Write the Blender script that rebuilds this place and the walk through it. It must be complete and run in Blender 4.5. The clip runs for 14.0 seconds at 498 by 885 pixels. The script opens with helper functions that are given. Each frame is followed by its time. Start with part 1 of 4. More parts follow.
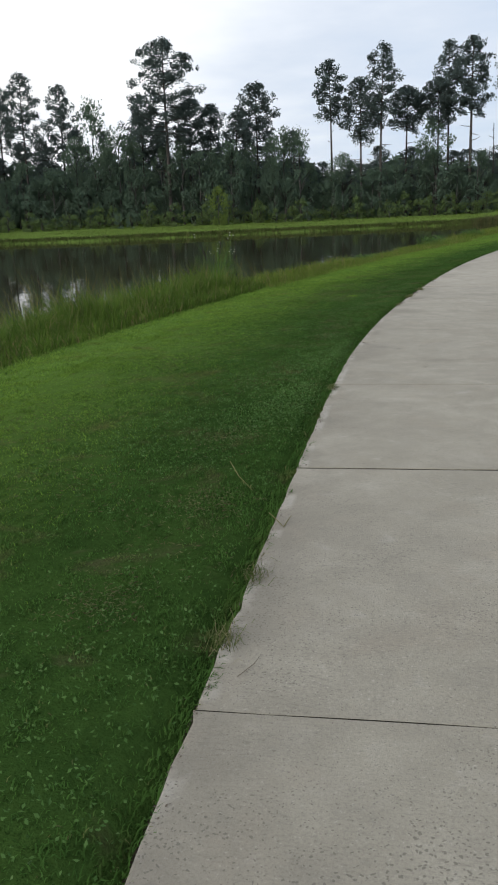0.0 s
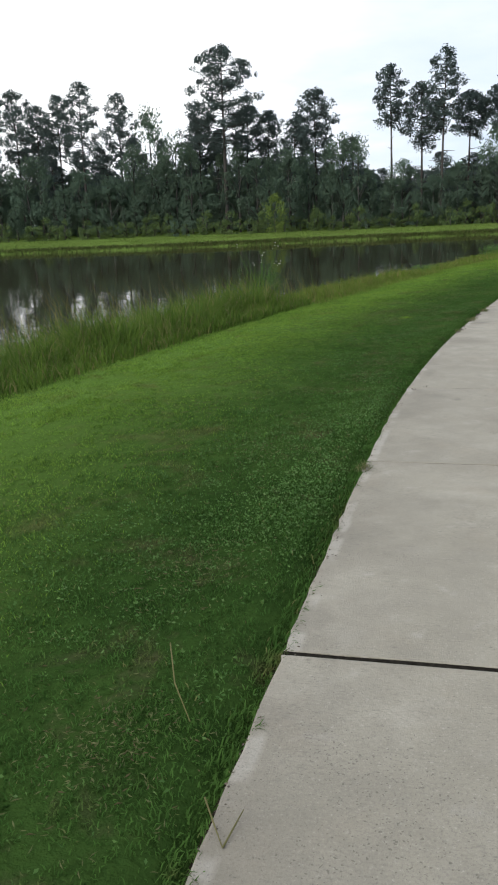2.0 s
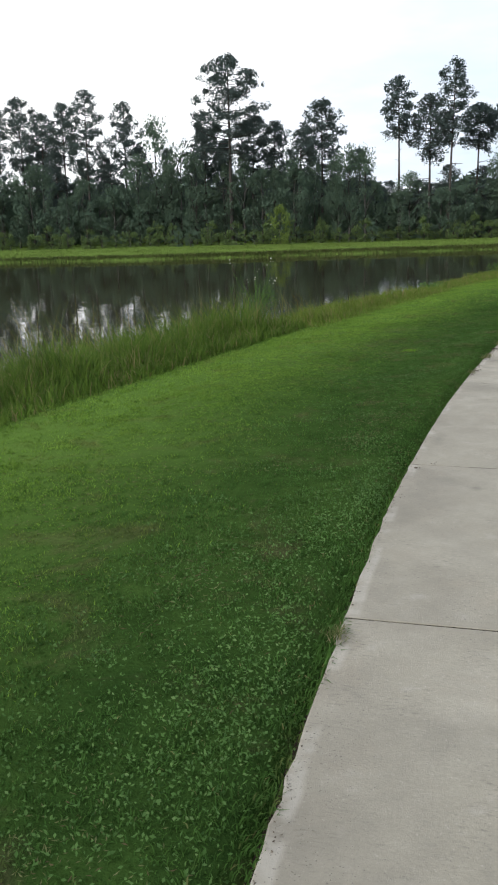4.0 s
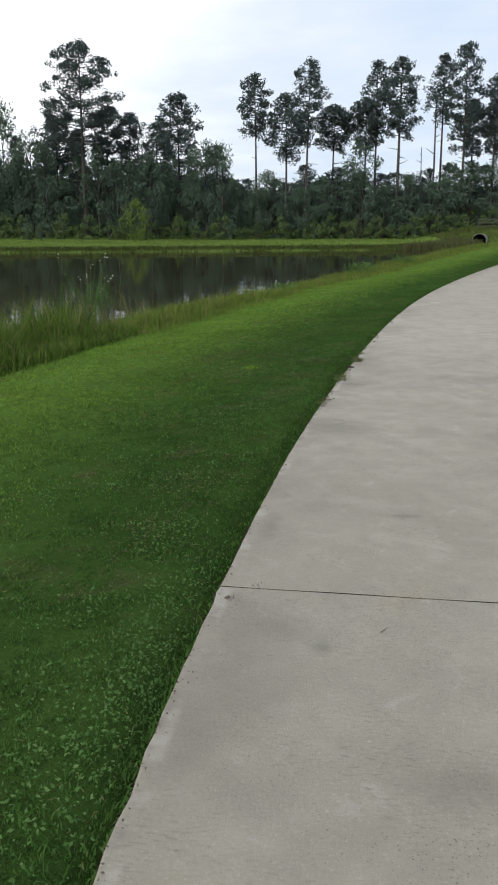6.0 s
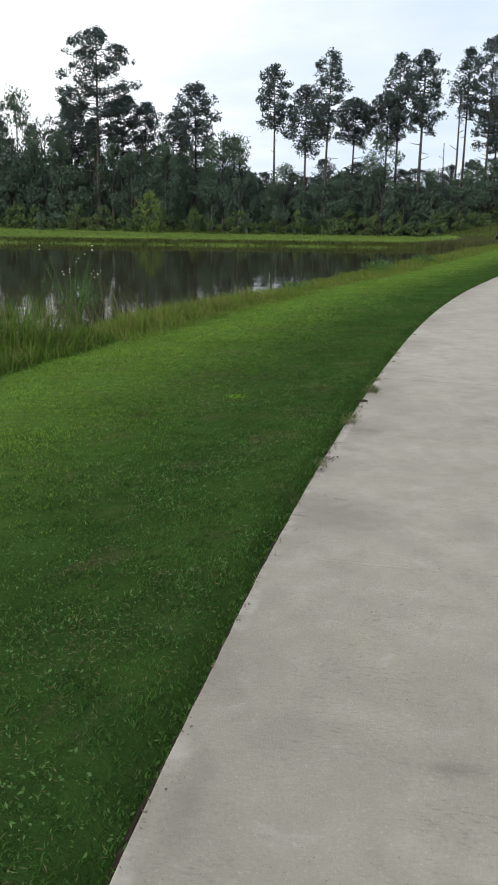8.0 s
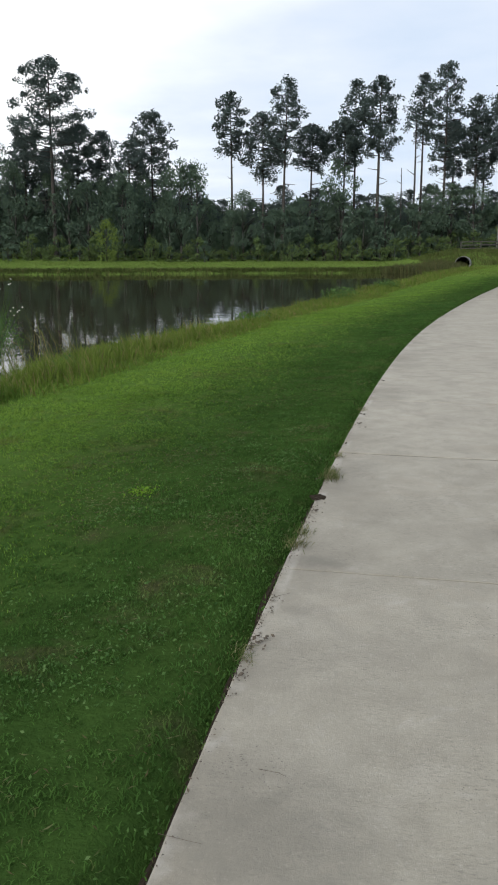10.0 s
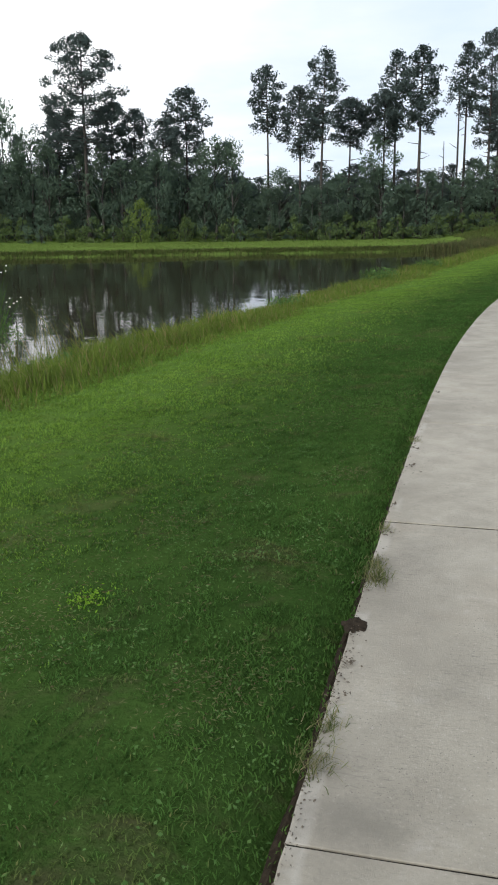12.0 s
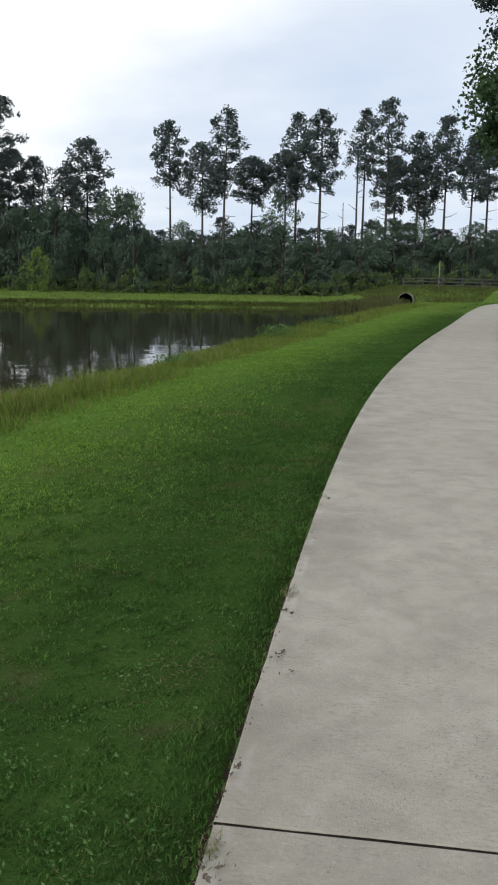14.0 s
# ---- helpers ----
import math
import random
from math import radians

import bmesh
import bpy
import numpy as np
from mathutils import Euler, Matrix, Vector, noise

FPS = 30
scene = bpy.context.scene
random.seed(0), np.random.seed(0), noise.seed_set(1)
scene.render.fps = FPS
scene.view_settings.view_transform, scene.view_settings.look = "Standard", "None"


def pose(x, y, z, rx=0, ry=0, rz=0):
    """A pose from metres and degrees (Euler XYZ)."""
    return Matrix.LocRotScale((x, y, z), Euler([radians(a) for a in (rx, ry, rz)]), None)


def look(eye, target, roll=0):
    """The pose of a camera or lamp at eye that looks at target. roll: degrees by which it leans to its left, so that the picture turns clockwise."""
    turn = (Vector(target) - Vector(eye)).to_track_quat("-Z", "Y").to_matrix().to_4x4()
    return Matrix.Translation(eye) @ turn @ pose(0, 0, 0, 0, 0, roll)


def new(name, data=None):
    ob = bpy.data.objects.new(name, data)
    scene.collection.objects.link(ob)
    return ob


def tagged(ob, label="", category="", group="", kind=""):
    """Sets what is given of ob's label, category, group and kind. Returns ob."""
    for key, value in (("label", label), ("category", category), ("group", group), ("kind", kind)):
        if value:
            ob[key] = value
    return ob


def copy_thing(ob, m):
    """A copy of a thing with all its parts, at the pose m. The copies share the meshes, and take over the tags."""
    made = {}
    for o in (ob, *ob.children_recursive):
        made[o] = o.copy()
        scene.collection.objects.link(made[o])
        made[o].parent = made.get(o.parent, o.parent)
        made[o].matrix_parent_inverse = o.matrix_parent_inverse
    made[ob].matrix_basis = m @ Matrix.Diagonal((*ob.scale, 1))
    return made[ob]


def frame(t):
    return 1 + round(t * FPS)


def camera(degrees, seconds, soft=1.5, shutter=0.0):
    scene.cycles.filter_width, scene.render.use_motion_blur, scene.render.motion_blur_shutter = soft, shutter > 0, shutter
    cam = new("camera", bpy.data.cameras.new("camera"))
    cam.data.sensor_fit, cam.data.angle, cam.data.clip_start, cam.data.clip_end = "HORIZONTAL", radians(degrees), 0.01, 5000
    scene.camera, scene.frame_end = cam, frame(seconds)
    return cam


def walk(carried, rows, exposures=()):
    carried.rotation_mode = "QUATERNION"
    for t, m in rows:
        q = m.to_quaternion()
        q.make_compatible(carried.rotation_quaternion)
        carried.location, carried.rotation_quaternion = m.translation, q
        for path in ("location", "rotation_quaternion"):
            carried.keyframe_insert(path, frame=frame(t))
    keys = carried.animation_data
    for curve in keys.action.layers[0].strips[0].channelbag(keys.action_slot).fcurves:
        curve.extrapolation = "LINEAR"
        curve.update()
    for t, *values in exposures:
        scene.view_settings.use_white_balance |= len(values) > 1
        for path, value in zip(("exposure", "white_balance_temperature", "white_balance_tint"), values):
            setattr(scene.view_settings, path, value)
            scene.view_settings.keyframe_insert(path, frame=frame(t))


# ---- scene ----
cam = camera(33.3, 14.0, 2.0)
PATH = [
    (0, (0.081, -9.409, 1.381), (-0.201, -7.497, 0.863), -2.2),
    (0.5, (0.127, -8.943, 1.384), (-0.113, -7.013, 0.910), -1.6),
    (1, (0.146, -8.41, 1.367), (-0.248, -6.544, 0.764), -4.2),
    (1.5, (0.114, -7.899, 1.393), (-0.215, -5.985, 0.911), -2.0),
    (2, (0.15, -7.424, 1.418), (-0.263, -5.531, 0.921), -2.2),
    (2.2, (0.147, -7.262, 1.413), (-0.313, -5.388, 0.887), -1.9),
    (4.3, (0.12, -5.192, 1.516), (-0.294, -3.289, 1.06), -1.6),
    (4.5, (0.159, -4.92, 1.503), (-0.246, -3.011, 1.069), -2.1),
    (5, (0.152, -4.274, 1.423), (-0.053, -2.313, 1.086), 0.4),
    (5.5, (0.225, -3.745, 1.415), (0.245, -1.781, 1.036), 0.7),
    (6, (0.285, -3.242, 1.431), (0.185, -1.304, 0.947), 0.1),
    (6.5, (0.306, -2.673, 1.438), (0.384, -0.735, 0.95), 1.7),
    (7, (0.374, -2.12, 1.429), (0.322, -0.203, 0.86), 0.4),
    (7.5, (0.351, -1.612, 1.442), (0.253, 0.315, 0.916), 2.0),
    (7.7, (0.383, -1.402, 1.43), (0.267, 0.529, 0.919), 1.7),
    (9.8, (0.632, 0.967, 1.379), (0.495, 2.912, 0.934), -0.0),
    (10, (0.65, 1.158, 1.42), (0.596, 3.109, 0.985), 0.3),
    (10.5, (0.719, 1.636, 1.407), (0.63, 3.578, 0.935), 0.6),
    (11, (0.722, 2.1, 1.405), (0.568, 4.039, 0.938), 3.7),
    (11.5, (0.727, 2.603, 1.417), (0.702, 4.56, 1.005), 2.5),
    (12, (0.757, 3.095, 1.439), (0.612, 5.031, 0.958), -0.4),
    (12.5, (0.766, 3.66, 1.421), (0.722, 5.588, 0.892), -1.2),
    (13, (0.932, 4.162, 1.421), (1.015, 6.105, 0.954), -2.6),
    (13.5, (1.04, 4.616, 1.439), (1.061, 6.561, 0.975), 1.6),
    (14, (1.134, 5.145, 1.451), (1.218, 7.11, 1.092), 1.4),
]
walk(cam, [(t, look(eye, target, roll)) for t, eye, target, roll in PATH],
     [(0, -0.10), (0.5, -0.08), (1.2, 0.12), (2.2, 0.20), (4.5, 0.28), (5.5, -0.06), (6.0, 0.04), (6.5, 0.03), (7.2, 0.10), (7.7, 0.14), (10.3, 0.04), (11.0, 0.16), (11.5, 0.08), (12.0, 0.21), (12.5, 0.43), (13.0, 0.37), (13.5, 0.26), (14.0, -0.06)])


# ---- world, sun ----
world = bpy.data.worlds.new("world")
scene.world = world
world.use_nodes = True
wt = world.node_tree
wt.nodes.clear()
SUN_TO = Vector((-0.50, -0.75, 0.44)).normalized()      # towards the veiled sun
BRIGHT = Vector((-0.45, 0.62, 0.64)).normalized()      # the whitest part of the cloud


def add(tree, kind, **values):
    n = tree.nodes.new(kind)
    for key, v in values.items():
        if key in n.inputs:
            n.inputs[key].default_value = v
        else:
            n.inputs[int(key[1:])].default_value = v
    return n


def build_sky():
    lk = wt.links.new
    out = add(wt, "ShaderNodeOutputWorld")
    bg = add(wt, "ShaderNodeBackground", Strength=1.0)
    sky = add(wt, "ShaderNodeTexSky")
    sky.sky_type = "NISHITA"
    sky.sun_disc = False
    sky.sun_elevation = math.asin(SUN_TO.z)
    sky.sun_rotation = math.atan2(SUN_TO.x, SUN_TO.y)
    dim = add(wt, "ShaderNodeVectorMath")
    dim.operation = "SCALE"
    dim.inputs["Scale"].default_value = 0.085
    lk(sky.outputs[0], dim.inputs[0])
    co = add(wt, "ShaderNodeTexCoord")
    # flat cloud layer: the view direction brought down to a plane overhead
    sep = add(wt, "ShaderNodeSeparateXYZ")
    lk(co.outputs["Generated"], sep.inputs[0])
    up = add(wt, "ShaderNodeMath", _1=0.12)
    up.operation = "ADD"
    absz = add(wt, "ShaderNodeMath")
    absz.operation = "ABSOLUTE"
    lk(sep.outputs[2], absz.inputs[0])
    lk(absz.outputs[0], up.inputs[0])
    div = add(wt, "ShaderNodeVectorMath")
    div.operation = "DIVIDE"
    com = add(wt, "ShaderNodeCombineXYZ")
    for i in range(3):
        lk(up.outputs[0], com.inputs[i])
    lk(co.outputs["Generated"], div.inputs[0])
    lk(com.outputs[0], div.inputs[1])
    noise1 = add(wt, "ShaderNodeTexNoise", Scale=0.8, Detail=6.0, Roughness=0.52)
    lk(div.outputs[0], noise1.inputs["Vector"])
    dot = add(wt, "ShaderNodeVectorMath")
    dot.operation = "DOT_PRODUCT"
    dot.inputs[1].default_value = BRIGHT
    lk(co.outputs["Generated"], dot.inputs[0])
    glow = add(wt, "ShaderNodeMapRange", _1=0.60, _2=1.0, _3=0.0, _4=1.0)
    glow.interpolation_type = "SMOOTHSTEP"
    lk(dot.outputs["Value"], glow.inputs[0])
    both = add(wt, "ShaderNodeMath", _1=0.55)
    both.operation = "MULTIPLY_ADD"
    lk(glow.outputs[0], both.inputs[0])
    lk(noise1.outputs[0], both.inputs[2])
    ramp = add(wt, "ShaderNodeValToRGB")
    e = ramp.color_ramp.elements
    e[0].position, e[0].color = 0.36, (0.68, 0.81, 1.00, 1)
    e[1].position, e[1].color = 0.92, (1.35, 1.36, 1.38, 1)
    mid = ramp.color_ramp.elements.new(0.56)
    mid.color = (0.86, 0.94, 1.07, 1)
    lk(both.outputs[0], ramp.inputs[0])
    mix = add(wt, "ShaderNodeMix")
    mix.data_type = "RGBA"
    mix.inputs["Factor"].default_value = 0.86
    lk(dim.outputs[0], mix.inputs[6])
    lk(ramp.outputs[0], mix.inputs[7])
    lk(mix.outputs[2], bg.inputs[0])
    lk(bg.outputs[0], out.inputs[0])


build_sky()
sun_data = bpy.data.lights.new("sun", "SUN")
sun_data.energy, sun_data.angle, sun_data.color = 2.3, radians(40), (1.0, 0.95, 0.86)
sun = new("sun", sun_data)
sun.rotation_euler = (-SUN_TO).to_track_quat("-Z", "Y").to_euler()


# ---- materials ----
def material(name, rough=0.8, bump=0.0):
    m = bpy.data.materials.new(name)
    m.use_nodes = True
    t = m.node_tree
    p = t.nodes["Principled BSDF"]
    p.inputs["Roughness"].default_value = rough
    return m, t, p


def ramp_of(t, source, stops):
    r = t.nodes.new("ShaderNodeValToRGB")
    el = r.color_ramp.elements
    for i, (pos, col) in enumerate(stops):
        k = el[i] if i < 2 else el.new(pos)
        k.position, k.color = pos, (*col, 1)
    t.links.new(source, r.inputs[0])
    return r.outputs[0]


def noise_of(t, vec, scale, detail=4.0, rough=0.55, distort=0.0):
    n = add(t, "ShaderNodeTexNoise", Scale=scale, Detail=detail, Roughness=rough, Distortion=distort)
    if vec:
        t.links.new(vec, n.inputs["Vector"])
    return n.outputs[0]


def mix_of(t, fac, a, b, blend="MIX"):
    m = t.nodes.new("ShaderNodeMix")
    m.data_type, m.blend_type = "RGBA", blend
    for sock, v in ((m.inputs["Factor"], fac), (m.inputs[6], a), (m.inputs[7], b)):
        if isinstance(v, bpy.types.NodeSocket):
            t.links.new(v, sock)
        elif isinstance(v, tuple):
            sock.default_value = (*v, 1)
        else:
            sock.default_value = v
    return m.outputs[2]


def range_of(t, source, a, b, c=0.0, d=1.0):
    m = add(t, "ShaderNodeMapRange", _1=a, _2=b, _3=c, _4=d)
    t.links.new(source, m.inputs[0])
    return m.outputs[0]


def bump_of(t, p, height, strength, distance):
    b = add(t, "ShaderNodeBump", Strength=strength, Distance=distance)
    t.links.new(height, b.inputs["Height"])
    t.links.new(b.outputs[0], p.inputs["Normal"])


def where(t):
    return t.nodes.new("ShaderNodeNewGeometry").outputs["Position"]


def concrete_material():
    m, t, p = material("concrete", 0.88)
    pos = where(t)
    uv = t.nodes.new("ShaderNodeUVMap")
    cloud = noise_of(t, pos, 1.3, 6, 0.66)
    blotch = noise_of(t, pos, 5.5, 6, 0.62, 0.4)
    speck = noise_of(t, pos, 75, 5, 0.8)
    base = ramp_of(t, cloud, [(0.30, (0.248, 0.226, 0.176)), (0.70, (0.330, 0.304, 0.244)), (0.5, (0.288, 0.264, 0.208))])
    # the slabs further on are paler, each with a tone of its own
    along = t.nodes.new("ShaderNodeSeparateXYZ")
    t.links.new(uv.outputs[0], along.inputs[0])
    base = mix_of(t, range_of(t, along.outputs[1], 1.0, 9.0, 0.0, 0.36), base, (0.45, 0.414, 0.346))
    info = t.nodes.new("ShaderNodeObjectInfo")
    base = mix_of(t, range_of(t, info.outputs["Random"], 0.0, 1.0, 0.0, 0.16), base, (0.20, 0.184, 0.150))
    # soft-edged mottling from damp and trowel
    mottle = noise_of(t, pos, 3.1, 7, 0.58, 0.8)
    base = mix_of(t, range_of(t, mottle, 0.50, 0.62, 0.0, 0.26), base, (0.205, 0.188, 0.154))
    base = mix_of(t, range_of(t, mottle, 0.44, 0.34, 0.0, 0.13), base, (0.43, 0.40, 0.35))
    rust = range_of(t, noise_of(t, pos, 2.0, 5, 0.6, 0.5), 0.55, 0.70, 0.0, 0.22)
    base = mix_of(t, rust, base, (0.27, 0.215, 0.155))
    base = mix_of(t, range_of(t, blotch, 0.44, 0.68, 0.0, 0.45), base, (0.212, 0.193, 0.155))
    base = mix_of(t, range_of(t, blotch, 0.40, 0.28, 0.0, 0.35), base, (0.42, 0.39, 0.345))
    base = mix_of(t, range_of(t, speck, 0.44, 0.33, 0.0, 0.38), base, (0.15, 0.138, 0.118))
    base = mix_of(t, range_of(t, speck, 0.57, 0.68, 0.0, 0.45), base, (0.50, 0.47, 0.42))
    stain = range_of(t, noise_of(t, pos, 0.85, 4, 0.6, 0.3), 0.56, 0.74, 0.0, 0.30)
    base = mix_of(t, stain, base, (0.165, 0.146, 0.116))
    # faint broom lines drawn across the slab, dirt held in them in places
    lines = add(t, "ShaderNodeMapping")
    lines.inputs["Scale"].default_value = (26.0, 80.0, 1.0)
    t.links.new(uv.outputs[0], lines.inputs["Vector"])
    broom = noise_of(t, lines.outputs[0], 1.0, 4, 0.7)
    held = add(t, "ShaderNodeMath")
    held.operation = "MULTIPLY"
    t.links.new(range_of(t, broom, 0.52, 0.70, 0.0, 1.0), held.inputs[0])
    t.links.new(range_of(t, noise_of(t, pos, 2.2, 5, 0.65), 0.42, 0.64, 0.06, 0.85), held.inputs[1])
    base = mix_of(t, held.outputs[0], base, (0.135, 0.123, 0.100))
    # damp along the turf, in broken stretches
    damp = add(t, "ShaderNodeMath")
    damp.operation = "MULTIPLY"
    across = add(t, "ShaderNodeSeparateXYZ")
    t.links.new(uv.outputs[0], across.inputs[0])
    t.links.new(range_of(t, across.outputs[0], 0.50, 0.10, 0.0, 1.0), damp.inputs[0])
    t.links.new(range_of(t, noise_of(t, pos, 0.9, 5, 0.65, 0.3), 0.40, 0.62, 0.0, 0.5), damp.inputs[1])
    base = mix_of(t, damp.outputs[0], base, (0.150, 0.134, 0.106))
    # trowelled margin along the sides, broken by wear
    sep = t.nodes.new("ShaderNodeSeparateXYZ")
    t.links.new(uv.outputs[0], sep.inputs[0])
    rim = range_of(t, sep.outputs[0], 0.065, 0.045, 0.0, 1.0)
    worn = range_of(t, noise_of(t, pos, 3.0, 4, 0.6), 0.50, 0.60, 0.0, 0.34)
    mul = add(t, "ShaderNodeMath")
    mul.operation = "MULTIPLY"
    t.links.new(rim, mul.inputs[0])
    t.links.new(worn, mul.inputs[1])
    base = mix_of(t, mul.outputs[0], base, (0.46, 0.435, 0.385))
    # the first slabs are worn down to the grit
    gritty = add(t, "ShaderNodeMath")
    gritty.operation = "MULTIPLY"
    t.links.new(range_of(t, noise_of(t, pos, 120, 5, 0.8), 0.50, 0.64, 0.0, 0.40), gritty.inputs[0])
    t.links.new(range_of(t, sep.outputs[1], -4.7, -5.6, 0.0, 1.0), gritty.inputs[1])
    base = mix_of(t, gritty.outputs[0], base, (0.105, 0.095, 0.078))
    # old damp stains
    for su, sv, wide, long_, much in ((0.46, -0.48, 0.075, 0.07, 0.55), (0.76, 1.03, 0.15, 0.05, 0.5), (0.95, 3.0, 0.25, 0.30, 0.25), (0.16, 4.95, 0.22, 0.13, 0.5), (0.15, 4.40, 0.16, 0.10, 0.4), (0.33, 5.6, 0.2, 0.12, 0.22), (0.92, -1.22, 0.30, 0.16, 0.32), (1.1, 5.5, 0.5, 0.35, 0.28), (0.10, 0.75, 0.07, 0.3, 0.35), (0.32, 3.05, 0.36, 0.42, 0.38), (0.30, -0.35, 0.20, 0.16, 0.25), (0.22, 6.9, 0.22, 0.25, 0.22), (0.45, -3.2, 0.35, 0.18, 0.25)):
        off = add(t, "ShaderNodeVectorMath")
        off.operation = "SUBTRACT"
        off.inputs[1].default_value = (su, sv, 0)
        t.links.new(uv.outputs[0], off.inputs[0])
        fit = add(t, "ShaderNodeVectorMath")
        fit.operation = "MULTIPLY"
        fit.inputs[1].default_value = (1 / wide, 1 / long_, 0)
        t.links.new(off.outputs[0], fit.inputs[0])
        far = add(t, "ShaderNodeVectorMath")
        far.operation = "LENGTH"
        t.links.new(fit.outputs[0], far.inputs[0])
        frayed = add(t, "ShaderNodeMath", _1=1.6)
        frayed.operation = "MULTIPLY_ADD"
        t.links.new(noise_of(t, pos, 14, 5, 0.7), frayed.inputs[0])
        t.links.new(far.outputs["Value"], frayed.inputs[2])
        base = mix_of(t, range_of(t, frayed.outputs[0], 1.75, 0.9, 0.0, much), base, (0.12, 0.11, 0.09))
    # dark dirt grains caught in the pits
    pits = add(t, "ShaderNodeTexVoronoi", Scale=70.0)
    warp = add(t, "ShaderNodeTexNoise", Scale=30.0, Detail=2.0)
    t.links.new(pos, warp.inputs["Vector"])
    bent = add(t, "ShaderNodeVectorMath")
    bent.operation = "MULTIPLY_ADD"
    bent.inputs[1].default_value = (0.03, 0.03, 0.03)
    t.links.new(warp.outputs["Color"], bent.inputs[0])
    t.links.new(pos, bent.inputs[2])
    t.links.new(bent.outputs[0], pits.inputs["Vector"])
    dirt = range_of(t, noise_of(t, pos, 1.7, 4, 0.6), 0.44, 0.64, 0.05, 0.20)
    coarse = range_of(t, sep.outputs[1], -4.9, -5.4, 0.0, 0.09)
    plus = add(t, "ShaderNodeMath")
    plus.operation = "ADD"
    t.links.new(dirt, plus.inputs[0])
    t.links.new(coarse, plus.inputs[1])
    dirt = plus.outputs[0]
    low = add(t, "ShaderNodeMath")
    low.operation = "LESS_THAN"
    t.links.new(pits.outputs["Distance"], low.inputs[0])
    t.links.new(dirt, low.inputs[1])
    sc = add(t, "ShaderNodeMath", _1=0.6)
    sc.operation = "MULTIPLY"
    t.links.new(low.outputs[0], sc.inputs[0])
    base = mix_of(t, sc.outputs[0], base, (0.085, 0.076, 0.062))
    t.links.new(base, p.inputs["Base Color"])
    bump_of(t, p, noise_of(t, pos, 70, 6, 0.78), 0.6, 0.006)
    return m


def soil_grass_material():
    m, t, p = material("lawn_ground", 0.95)
    pos = where(t)
    big = noise_of(t, pos, 0.35, 5, 0.6)
    mid = noise_of(t, pos, 2.6, 5, 0.65)
    fine = noise_of(t, pos, 38, 4, 0.7)
    green = ramp_of(t, mid, [(0.30, (0.018, 0.042, 0.010)), (0.72, (0.039, 0.080, 0.018)), (0.5, (0.028, 0.060, 0.014))])
    green = mix_of(t, range_of(t, big, 0.40, 0.66, 0.0, 0.5), green, (0.062, 0.110, 0.026))
    green = mix_of(t, range_of(t, fine, 0.35, 0.7, 0.0, 0.5), green, (0.024, 0.044, 0.010))
    bare = range_of(t, noise_of(t, pos, 1.7, 5, 0.7, 0.5), 0.55, 0.68, 0.0, 0.6)
    green = mix_of(t, bare, green, (0.070, 0.062, 0.034))
    # ground paler towards the pond: the brighter look at low angles put into colour
    sward = t.nodes.new("ShaderNodeUVMap")
    from_path = t.nodes.new("ShaderNodeSeparateXYZ")
    t.links.new(sward.outputs[0], from_path.inputs[0])
    green = mix_of(t, range_of(t, from_path.outputs[0], -0.9, -3.6, 0.0, 0.75), green, (0.102, 0.178, 0.034))
    far_side = t.nodes.new("ShaderNodeSeparateXYZ")
    t.links.new(pos, far_side.inputs[0])
    bank = mix_of(t, range_of(t, noise_of(t, pos, 0.5, 4, 0.6), 0.35, 0.65), (0.088, 0.142, 0.030), (0.128, 0.190, 0.042))
    green = mix_of(t, range_of(t, far_side.outputs[1], 58.0, 64.0), green, bank)
    t.links.new(green, p.inputs["Base Color"])
    bump_of(t, p, fine, 0.8, 0.03)
    p.inputs["Specular IOR Level"].default_value = 0.0
    return m


def turf_material(name, dark, light, patch):
    """Grass blades that turn yellower, darker or dry in patches of the lawn."""
    m = leafy_material(name, dark, light, (0.22, 0.22, 0.09), 0.03, 0.4, 0.9, 0.02, 0.5, 0.5)
    t = m.node_tree
    p = t.nodes["Principled BSDF"]
    col = p.inputs["Base Color"].links[0].from_socket
    pos = where(t)
    col = mix_of(t, range_of(t, noise_of(t, pos, 0.55, 4, 0.6), 0.42, 0.66, 0.0, 0.5), col, patch)
    col = mix_of(t, range_of(t, noise_of(t, pos, 1.7, 5, 0.7, 0.5), 0.55, 0.69, 0.0, 0.6), col, (0.175, 0.155, 0.066))
    # dark spots put the shading of turf clumps into the blade colour
    col = mix_of(t, range_of(t, noise_of(t, pos, 8.0, 4, 0.65), 0.50, 0.62, 0.0, 0.42), col, tuple(0.42 * c for c in dark))
    t.links.new(col, p.inputs["Base Color"])
    t.links.new(col, t.nodes["Translucent BSDF"].inputs["Color"])
    return m


